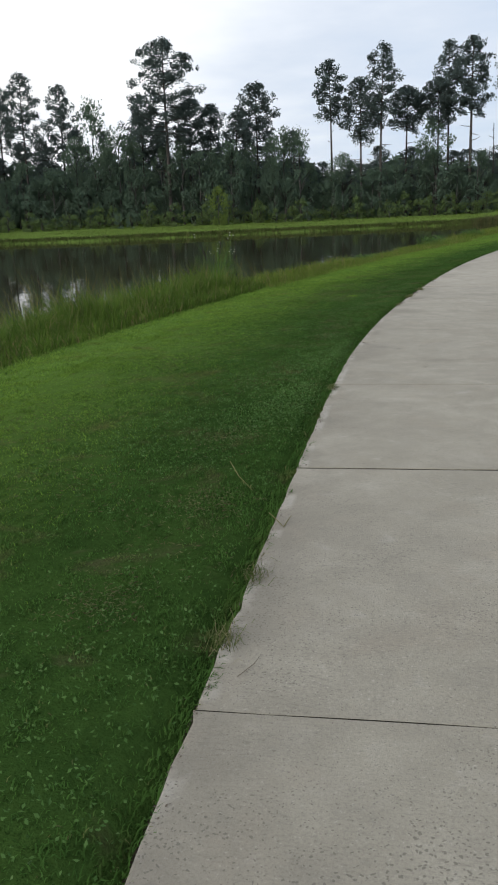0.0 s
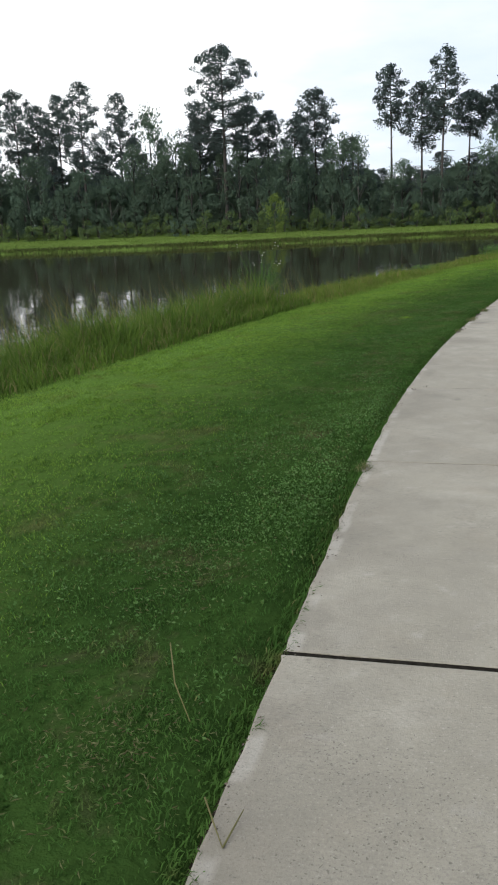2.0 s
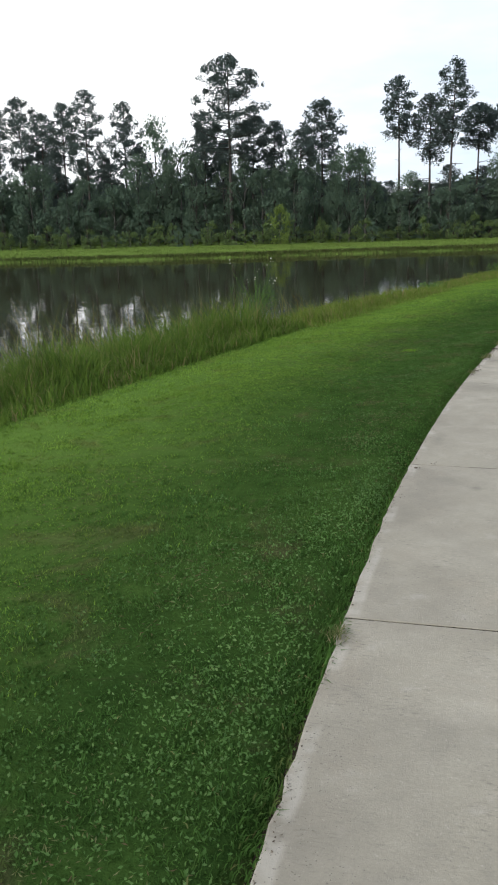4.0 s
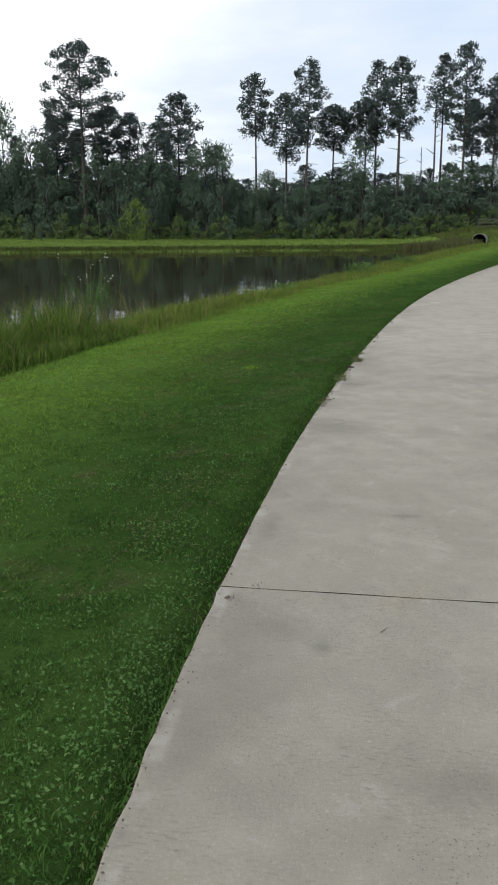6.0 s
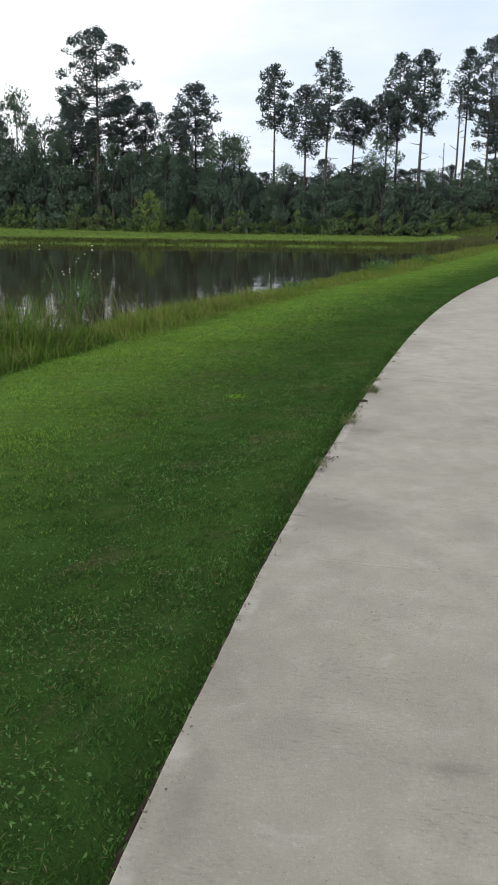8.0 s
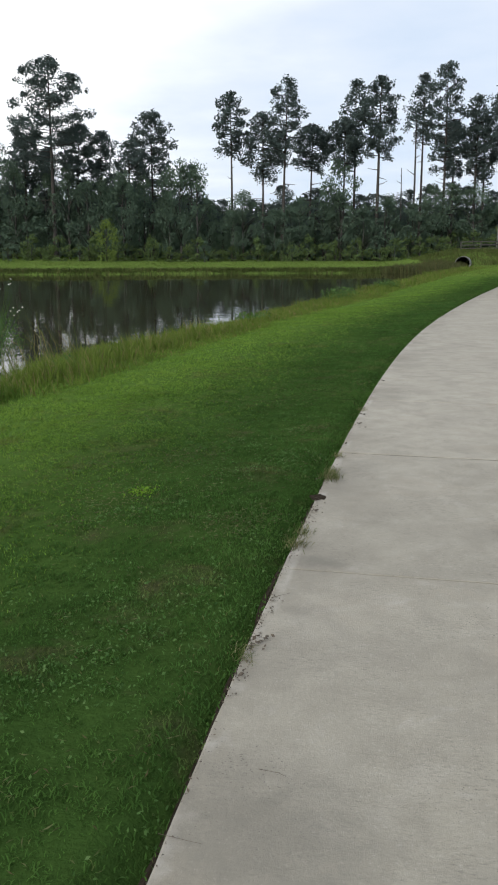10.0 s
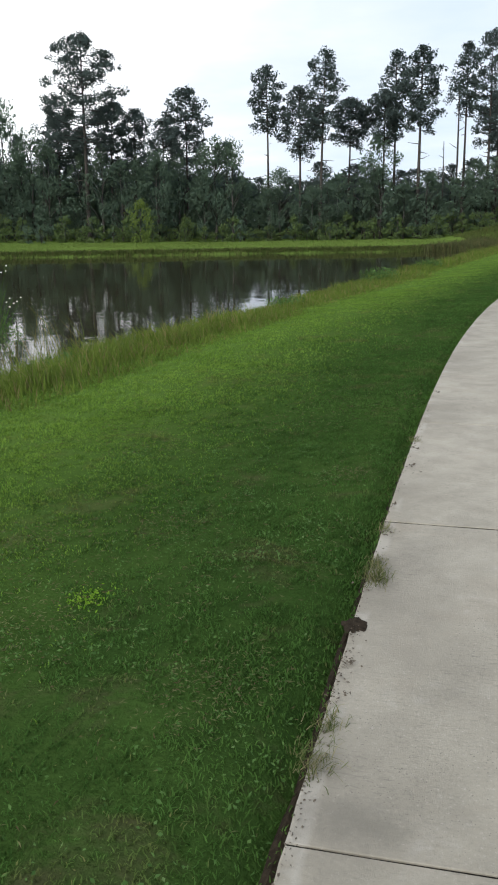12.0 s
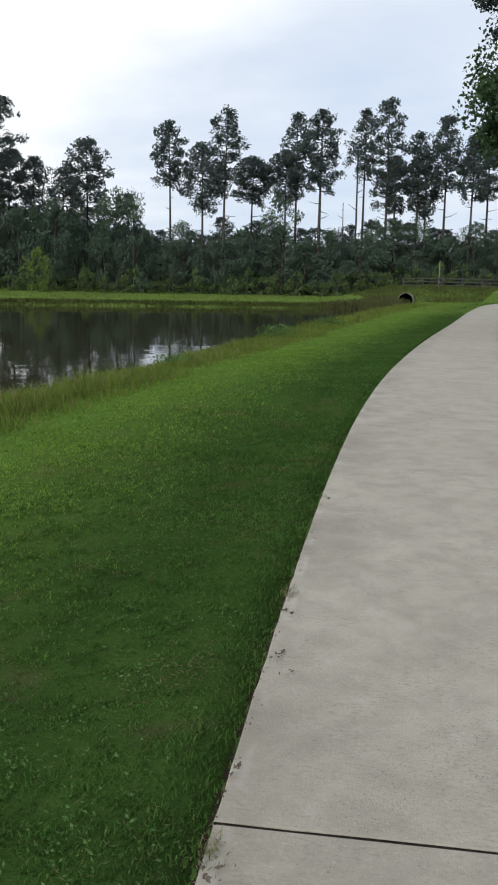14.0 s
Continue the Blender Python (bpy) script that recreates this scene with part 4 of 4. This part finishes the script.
def weeds():
    """Low broad-leaved plants in the turf by the slabs."""
    rng = np.random.default_rng(14)
    sets = []
    for n, cu, cv, su, sv in ((1300, -0.40, -7.5, 0.28, 0.8), (2000, -0.26, -3.1, 0.17, 0.55), (900, -0.75, -3.6, 0.3, 0.4), (1900, -0.30, -1.25, 0.22, 0.55), (900, -0.12, -0.6, 0.09, 0.45), (350, -1.9, -4.3, 0.4, 0.5), (400, -1.2, 1.6, 0.45, 0.7), (450, -0.5, 4.1, 0.25, 0.6),
                              (350, -2.4, 7.2, 0.5, 0.9), (300, -0.6, 6.9, 0.3, 0.7), (250, -1.0, 9.6, 0.5, 0.8)):
        u = np.minimum(cu + rng.normal(0, su, n), -0.02)
        v = cv + rng.normal(0, sv, n)
        x = edge(v) + u / lean(v)
        c = np.stack((x, v, ground_z(x, v) + rng.uniform(0.012, 0.055, n)), 1)
        sets.append(leaves(rng, c, 0.0155, 0.55, 0.4))
    for n, cx, cy, sx, sy in ((160, -0.72, 7.4, 0.16, 0.35), (120, -0.50, 8.8, 0.12, 0.2), (120, -0.45, 1.7, 0.2, 0.25), (90, -0.32, 0.7, 0.12, 0.2), (70, -0.93, -3.8, 0.25, 0.35), (60, -1.08, -2.84, 0.05, 0.05), (90, 0.58, 5.25, 0.14, 0.25), (90, 0.16, 4.3, 0.15, 0.2)):
        x, y = rng.normal(cx, sx, n), rng.normal(cy, sy, n)
        sets.append(leaves(rng, np.stack((x, y, ground_z(x, y) + rng.uniform(0.02, 0.035, n)), 1), 0.015, 0.65, 0.4))
    # creeping leaves in clumps all through the turf near the slabs
    n = 42000
    x, y, u = scatter_uv(rng, n, -2.0, -0.03, -8.8, 9.0)
    clump = 0.55 * patchy(x, y, 0.11, 51) + 0.45 * patchy(x, y, 0.42, 52)
    some = rng.uniform(0, 1, n) < np.clip((clump - 0.52) * 4.0, 0, 1) * smooth(-2.0, -0.8, u)
    x, y, clump = x[some], y[some], clump[some]
    lift = rng.uniform(0.010, 0.022, len(x)) + 0.05 * np.clip(clump - 0.5, 0, 1)
    sets.append(leaves(rng, np.stack((x, y, ground_z(x, y) + lift), 1), 0.0175, 0.48, 0.35))
    x, y = rng.normal(-0.19, 0.05, 170), rng.normal(6.36, 0.07, 170)
    yellow = leafy_material("yellow_leaf", (0.13, 0.27, 0.02), (0.20, 0.36, 0.035), (0.24, 0.36, 0.05), 0.1, 0.35)
    stuff("yellow_weeds", [leaves(rng, np.stack((x, y, ground_z(x, y) + rng.uniform(0.008, 0.026, 170)), 1), 0.016, 0.6, 0.4)], yellow, "bright yellow-green mossy weed patch in the lawn", "weeds")
    stuff("clover_weeds", sets, WEED, "broad-leaved weeds mixed in the turf beside the path", "weeds")


weeds()


# ---- shore plants ----
def shore():
    rng = np.random.default_rng(8)
    sets, low, dry = [], [], []
    # n, u from and to, v from and to, height, width
    for n, u0, u1, v0, v1, h, w in ((6000, -7.5, -4.2, -10, -3, 0.90, 0.014), (12000, -7.5, -4.2, -3, 4, 0.92, 0.012), (19000, -7.8, -4.15, 4, 11, 0.98, 0.013), (15000, -7.4, -3.85, 11, 22, 0.50, 0.012),
                                    (11000, -7.2, -4.1, 22, 40, 0.32, 0.017), (8000, -7.3, -4.6, 40, 82, 0.42, 0.03)):
        x, y, u = scatter_uv(rng, n, u0, u1, v0, v1)
        clump = 0.42 + 0.75 * (0.6 * patchy(x, y, 0.55, 21) + 0.4 * patchy(x, y, 1.6, 22)) + 0.15 * wobble(x, y, 0.7)
        u = u + 0.35 * (patchy(x, y, 0.8, 23) - 0.5)
        front = np.clip((u1 + 0.15 - u) / 1.2, 0.28, 1)
        (sets if v0 < 11 else low).append(blades(rng, x, y, np.maximum(ground_z(x, y), level(y) - 0.05) - 0.02, h * front * np.clip(clump, 0.35, 1.5) * rng.uniform(0.6, 1.3, n), w * rng.uniform(0.7, 1.3, n), rng.uniform(0.2, 1.1, n), (-0.8, 0.3), rng.uniform(0.0, 0.5, n)))
    # tall leaning stalks out in the shallows
    for n, u0, u1, v0, v1, h in ((1000, -9.8, -5.6, 0.5, 12, 1.45), (260, -8.6, -6.3, 13, 19, 1.2)):
        x, y, u = scatter_uv(rng, n, u0, u1, v0, v1)
        dry.append(blades(rng, x, y, level(y) - 0.1, h * rng.uniform(0.55, 1.25, n), rng.uniform(0.008, 0.017, n), rng.uniform(0.15, 0.5, n), (-0.9, 0.2), rng.uniform(0.1, 0.6, n)))
    stuff("shore_grass", sets, REED, "rank yellow-green grass along the water's edge", "tall grass")
    stuff("fringe_grass", low, FRINGE, "low olive grass between the lawn and the pond", "tall grass")
    stuff("dry_stalks", dry, STRAW, "tall leaning straw-coloured stalks standing in the shallows", "reeds")
    far = []
    n = 26000
    k = rng.integers(0, len(FAR_SHORE) - 1, n)
    pts = np.array(FAR_SHORE)
    q = rng.uniform(0, 1, n)[:, None]
    p = pts[k] * (1 - q) + pts[k + 1] * q + rng.normal(0, 0.35, (n, 2)) + np.array([-0.1, 0.5])
    edge_set = [blades(rng, p[:, 0], p[:, 1], np.maximum(ground_z(p[:, 0], p[:, 1]), level(p[:, 1])) - 0.03, rng.uniform(0.12, 0.36, n), np.full(n, 0.05), rng.uniform(0.2, 0.8, n))]
    stuff("far_shore_sedge", edge_set, SEDGE, "dull olive sedge fringing the far shore", "sedge")
    n = 60000
    x, y = rng.uniform(-75, 34, n), rng.uniform(62, 112, n)
    ok = (shore_distance(x, y) > 0.6) & ((x - edge(y)) * lean(y) < -0.2)
    x, y = x[ok], y[ok]
    tuft = patchy(x, y, 2.5, 11)
    far.append(blades(rng, x, y, ground_z(x, y) - 0.03, (0.03 + 0.13 * tuft) * rng.uniform(0.6, 1.4, len(x)), np.full(len(x), 0.08), rng.uniform(0.3, 0.9, len(x))))
    stuff("far_bank_grass", far, BANK, "long bright green grass on the far bank", "tall grass")
    n = 14000
    x, y = rng.uniform(17, 40, n), rng.uniform(89.5, 104, n)
    ok = (shore_distance(x, y) > 0.3) & ((x - edge(y)) * lean(y) < -2.2)
    x, y = x[ok], y[ok]
    rough = [blades(rng, x, y, ground_z(x, y) - 0.03, (0.15 + 0.45 * patchy(x, y, 1.8, 12)) * rng.uniform(0.6, 1.3, len(x)), np.full(len(x), 0.05), rng.uniform(0.2, 0.9, len(x)))]
    stuff("rough_grass", rough, SEDGE, "rough olive grass below the rail fence", "tall grass")
    n = 5000
    y = rng.uniform(73, 88, n)
    x = np.interp(y, [73, 80, 88], [11.2, 15.2, 18.6]) + rng.normal(0, 0.8, n)
    brown = [blades(rng, x, y, np.maximum(ground_z(x, y), level(y)) - 0.05, rng.uniform(0.25, 0.95, n), np.full(n, 0.06), rng.uniform(0.1, 0.7, n))]
    stuff("brown_reeds", brown, BROWN_REED, "dull brown reeds filling the corner of the pond", "reeds")


shore()


def shore_weed(x, y, h, r, n, size, label):
    rng = np.random.default_rng(int(abs(x * 31 + y * 7)))
    z = max(float(ground_z(x, y)), float(level(y)) - 0.05)
    root = empty("shore_weed", (x, y, z), label, "weed", "leafy weeds along the shore")
    for k in range(7):
        a = k * 0.9
        joined("stem", [tube([(0, 0, 0), (math.cos(a) * r * 0.4, math.sin(a) * r * 0.4, h * 0.6), (math.cos(a) * r * 0.8, math.sin(a) * r * 0.8, h * rng.uniform(0.7, 1))], [0.010, 0.007, 0.003], 4)], WEED, root)
    p = rng.normal(size=(n, 3))
    p /= np.linalg.norm(p, axis=1)[:, None]
    p *= (rng.uniform(0, 1, n) ** 0.45)[:, None]
    p = p * np.array([r, r, h * 0.5]) + np.array([0, 0, h * 0.55])
    ob = new("foliage", fast_mesh("foliage", *leaves(rng, p, size, 0.5, 0.2), WEED))
    ob.parent = root


for y, off, h, r, n, size in ((37.8, 6.0, 0.62, 0.85, 420, 0.11), (15.2, 5.6, 0.34, 0.55, 300, 0.08), (17.6, 5.7, 0.30, 0.6, 260, 0.08), (11.2, 6.1, 0.42, 0.5, 240, 0.08), (26.5, 5.8, 0.34, 0.6, 220, 0.09), (48.0, 6.0, 0.5, 0.8, 260, 0.13), (7.0, 5.3, 0.34, 0.45, 260, 0.07)):
    shore_weed(float(edge(y)) - off / float(lean(y)), y, h, r, n, size, "low leafy green weed growing on the pond bank")


def flower_weed():
    """A tall thin weed with small white flower heads, standing in the shallows."""
    rng = np.random.default_rng(77)
    root = empty("flowering_weed", (-4.4, 15.9, float(level(15.9)) - 0.05), "tall thin green weed with tiny white flowers", "weed")
    tips = []
    for k in range(16):
        a, s, h = rng.uniform(0, 6.28), rng.uniform(0.2, 0.85), rng.uniform(1.35, 2.15)
        joined("stem", [tube([(rng.normal(0, 0.2), rng.normal(0, 0.2), 0), (math.cos(a) * s * 0.5, math.sin(a) * s * 0.5, h * 0.6), (math.cos(a) * s, math.sin(a) * s, h)], [0.010, 0.007, 0.003], 4)], WEED, root)
        tips += [(math.cos(a) * s * f + rng.normal(0, 0.04), math.sin(a) * s * f, h * (0.6 + 0.4 * f)) for f in (1.0, 0.9)]
    c = np.repeat(np.array(tips), 16, 0) * np.array([0.8, 0.8, 0.62]) + rng.normal(0, 0.11, (len(tips) * 16, 3))
    ob = new("foliage", fast_mesh("foliage", *leaves(rng, c, 0.07, 0.25, 0.1), WEED))
    ob.parent = root
    for x, y, z in tips[:18]:
        bm = bmesh.new()
        bmesh.ops.create_icosphere(bm, subdivisions=1, radius=0.016, matrix=Matrix.Translation((x, y, z)) @ Matrix.Diagonal((1, 1, 0.6, 1)))
        part("flower", bm, PETAL, root)


flower_weed()


# ---- litter on and beside the slabs ----
def twig(points, r, mat, label, name="twig"):
    tagged(joined(name, [tube(p, [r, r * 0.9, r * 0.5][:len(p)], 5) for p in points], mat, None), label, "twig")


def on_path(u, v, z=0.004):
    return (float(edge(v) + u / lean(v)), v, z)


twig([[on_path(-0.035, -5.66, 0.015), on_path(0.01, -5.74, 0.012), on_path(0.055, -5.815)], [on_path(0.055, -5.815), on_path(0.066, -5.75, 0.012), on_path(0.074, -5.69, 0.015)]], 0.0024, STRAW, "forked pale straw lying over the path's edge", "straw")
twig([[on_path(-0.36, -4.98, 0.07), on_path(-0.27, -5.2, 0.055), on_path(-0.17, -5.36, 0.03)]], 0.0026, STRAW, "pale dry seed stalk lying in the turf", "straw")
twig([[on_path(0.18, 3.26), on_path(0.24, 3.24, 0.006), on_path(0.27, 3.22)]], 0.0009, DEAD_LEAF, "short dark twig lying on the concrete")
twig([[on_path(-0.02, 2.98), on_path(0.06, 2.955, 0.005), on_path(0.10, 2.945)]], 0.0007, DEAD_LEAF, "thin dark twig lying on the concrete")
twig([[on_path(0.005, 4.47), on_path(0.04, 4.50, 0.005), on_path(0.08, 4.53)]], 0.0010, DEAD_LEAF, "thin brown twig lying at the slab's edge")
twig([[on_path(0.665, -0.40), on_path(0.68, -0.38, 0.005), on_path(0.692, -0.358)]], 0.0018, DEAD_LEAF, "short dark twig lying on the concrete")
twig([[on_path(0.09, -7.12), on_path(0.13, -7.04, 0.006), on_path(0.14, -6.98)]], 0.0012, DEAD_LEAF, "bent brown grass stem lying on the concrete")


def litter(u, v, spread, count, size, seed, label, mat=DEAD_LEAF, name="leaf_litter"):
    rng = np.random.default_rng(seed)
    c = np.stack((edge(v) + u / lean(v) + rng.normal(0, spread, count), v + rng.normal(0, spread * 1.4, count), np.full(count, 0.006) + rng.uniform(0, 0.012, count)), 1)
    tagged(new(name, fast_mesh(name, *leaves(rng, c, size, 0.6, 0.6), mat)), label, "litter", "leaf litter along the path", "stuff")


for k, (u, v, sp, n, sz) in enumerate(((0.04, 4.10, 0.025, 14, 0.026), (0.03, 4.03, 0.02, 9, 0.022), (0.02, 3.80, 0.015, 6, 0.022), (0.03, 5.72, 0.014, 14, 0.016), (0.03, 5.50, 0.016, 12, 0.014), (0.03, 6.45, 0.03, 14, 0.016), (0.03, 8.3, 0.02, 8, 0.022),
                                       (0.02, 8.75, 0.02, 8, 0.022), (0.12, 8.15, 0.006, 3, 0.02), (0.06, -0.14, 0.010, 7, 0.018), (0.15, -0.02, 0.012, 18, 0.008), (0.04, 7.0, 0.02, 10, 0.018), (0.03, 7.5, 0.02, 6, 0.020), (0.02, 10.9, 0.02, 7, 0.022), (0.76, -1.70, 0.014, 5, 0.014))):
    litter(u, v, sp, n, sz, 50 + k, "crumbled brown dead leaves on the path's edge")


def soil_spill():
    """Dark earth washed over the slab's corner."""
    bm = bmesh.new()
    rng = random.Random(4)
    ring = []
    count = 36
    for k in range(count):
        a = 2 * math.pi * k / count
        r = 0.72 + 0.42 * max(0.0, math.cos(a - 0.25)) ** 3 + rng.uniform(-0.16, 0.16)
        ring.append(bm.verts.new((math.cos(a) * 0.055 * r, math.sin(a) * 0.085 * r, 0.001)))
    inner = [bm.verts.new((v.co.x * 0.72, v.co.y * 0.72, 0.004 + rng.uniform(0, 0.004))) for v in ring]
    top = bm.verts.new((0, 0, 0.007))
    for k in range(count):
        j = (k + 1) % count
        bm.faces.new((ring[k], ring[j], inner[j], inner[k]))
        bm.faces.new((inner[k], inner[j], top))
    ob = part("soil_spill", bm, SOIL, None)
    ob.location = on_path(0.004, 6.02, 0.0)
    tagged(ob, "dark damp soil spilled over the slab's edge", "soil", kind="stuff")


soil_spill()


def edge_tuft(u, v, n, spread, h, seed):
    """Half-dry grass sprawling over the slab."""
    rng = np.random.default_rng(seed)
    x = edge(v) + (u + rng.normal(0, spread, n)) / lean(v)
    y = v + rng.normal(0, spread * 1.8, n)
    m = blades(rng, x, y, np.full(n, 0.0), h * rng.uniform(0.4, 1.2, n), rng.uniform(0.002, 0.004, n), rng.uniform(0.7, 1.3, n), (1.0, -0.2), 0.5)
    tagged(new("grass_tuft", fast_mesh("grass_tuft", *m, TUFT)), "half-dry tuft of grass sprawling over the slab's edge", "grass", "grass tufts on the path's edge", "stuff")


TUFT = leafy_material("half_dry_grass", (0.08, 0.11, 0.03), (0.18, 0.20, 0.08), (0.30, 0.27, 0.15), 0.25, 0.35)
for k, (u, v, n, sp, h) in enumerate(((0.03, 6.48, 260, 0.030, 0.05), (0.02, 6.62, 120, 0.022, 0.045), (0.02, 5.35, 110, 0.025, 0.04), (0.0, 5.15, 140, 0.03, 0.05), (0.0, 3.95, 60, 0.02, 0.04), (0.0, 9.0, 60, 0.02, 0.035), (0.01, 7.1, 70, 0.02, 0.035), (0.0, -2.6, 80, 0.02, 0.05), (0.01, -6.35, 90, 0.03, 0.05), (0.0, -6.9, 110, 0.03, 0.06))):
    edge_tuft(u, v, n, sp, h, 900 + k)


def edge_soil():
    """Bare damp earth along the slabs' edge where the turf has drawn back."""
    ys = np.arange(-0.4, 6.6, 0.06)
    rng = np.random.default_rng(31)
    verts, faces = [], []
    for y in ys:
        c = float(lean(y))
        wide = (0.016 + 0.034 * float(patchy(np.array([0.0]), np.array([y]), 0.35, 17)[0])) * float(smooth(-0.4, 0.2, y) * smooth(6.6, 6.2, y)) + 0.004
        for q, dz in ((1.0, -0.012), (0.55, 0.004), (0.12, -0.004), (-0.05, -0.03)):
            x = float(edge(y)) - wide * q / c
            verts.append((x, y, max(float(ground_z(x, y)), -0.05) + dz + rng.uniform(-0.004, 0.004)))
    for k in range(len(ys) - 1):
        faces += [(4 * k + b, 4 * k + b + 1, 4 * k + b + 5, 4 * k + b + 4) for b in range(3)]
    tagged(finish("edge_soil", verts, faces, SOIL), "strip of dark bare soil beside the slabs", "soil", kind="structure")


edge_soil()


def clippings():
    """Mown stems left lying on the turf, bleached."""
    rng = np.random.default_rng(61)
    n = 26000
    x, y, u = scatter_uv(rng, n, -3.0, -0.06, -8.6, 13)
    heap = 0.6 * patchy(x, y, 0.45, 41) + 0.4 * patchy(x, y, 1.3, 42)
    some = rng.uniform(0, 1, n) < np.clip((heap - 0.50) * 3.0, 0.02, 0.8)
    x, y = x[some], y[some]
    n = len(x)
    c = np.stack((x, y, ground_z(x, y) + rng.uniform(0.018, 0.034, n)), 1)
    stuff("grass_clippings", [leaves(rng, c, 0.028, 0.12, 0.8)], CLIPPING, "bleached grass clippings lying on the lawn", "clippings")


CLIPPING = leafy_material("clipping", (0.095, 0.115, 0.042), (0.185, 0.190, 0.088), (0.12, 0.09, 0.05), 0.25, 0.25)
clippings()


def thatch(u, v, wide, count, seed):
    """A worn patch where dry stems and dead leaves lie on the turf."""
    rng = np.random.default_rng(seed)
    uu, vv = np.minimum(u + rng.normal(0, wide, count), -0.05), v + rng.normal(0, wide * 1.2, count)
    x = edge(vv) + uu / lean(vv)
    z = ground_z(x, vv)
    m = leaves(rng, np.stack((x, vv, z + rng.uniform(0.010, 0.030, count)), 1), 0.020, 0.20, 0.7)
    tagged(new("dry_thatch", fast_mesh("dry_thatch", *m, CLIPPING)), "worn patch of dry brown stems on the lawn", "thatch", "worn patches of the lawn", "stuff")


for k, (u, v, wide, count) in enumerate(((-1.30, 6.18, 0.12, 240), (-1.70, 7.12, 0.16, 300), (-1.19, 7.35, 0.12, 220), (-0.40, 5.60, 0.14, 420), (-0.33, 8.16, 0.12, 300), (-2.05, 9.34, 0.2, 260), (-0.55, -6.55, 0.09, 260),
                                         (-0.55, -4.06, 0.15, 380), (-0.40, -5.40, 0.12, 320), (-0.53, 1.55, 0.16, 420), (-0.52, 0.79, 0.12, 300), (-1.20, 5.76, 0.16, 260), (-1.30, 12.27, 0.3, 320), (-0.75, -1.9, 0.2, 260))):
    thatch(u, v, wide, count, 700 + k)


def edge_crumbs():
    """Crumbs of earth and dead leaf strewn along the slabs' edge."""
    rng = np.random.default_rng(88)
    sets = []
    for n, v0, v1, wide in ((420, 3.6, 6.7, 0.020), (160, 6.7, 11.0, 0.025), (120, -0.4, 3.6, 0.018), (260, -8.2, -0.4, 0.022)):
        v = rng.uniform(v0, v1, n)
        thick = patchy(v * 0, v, 0.21, 27)
        u = np.abs(rng.normal(0, wide, n)) * (0.3 + 1.2 * thick)
        some = rng.uniform(0, 1, n) < 0.25 + thick
        u, v = u[some], v[some]
        sets.append(leaves(rng, np.stack((edge(v) + u / lean(v), v, rng.uniform(0.003, 0.008, len(v))), 1), 0.011, 0.6, 0.7))
    stuff("edge_crumbs", sets, DEAD_LEAF, "crumbs of earth and dead leaf along the path's edge", "litter")


edge_crumbs()
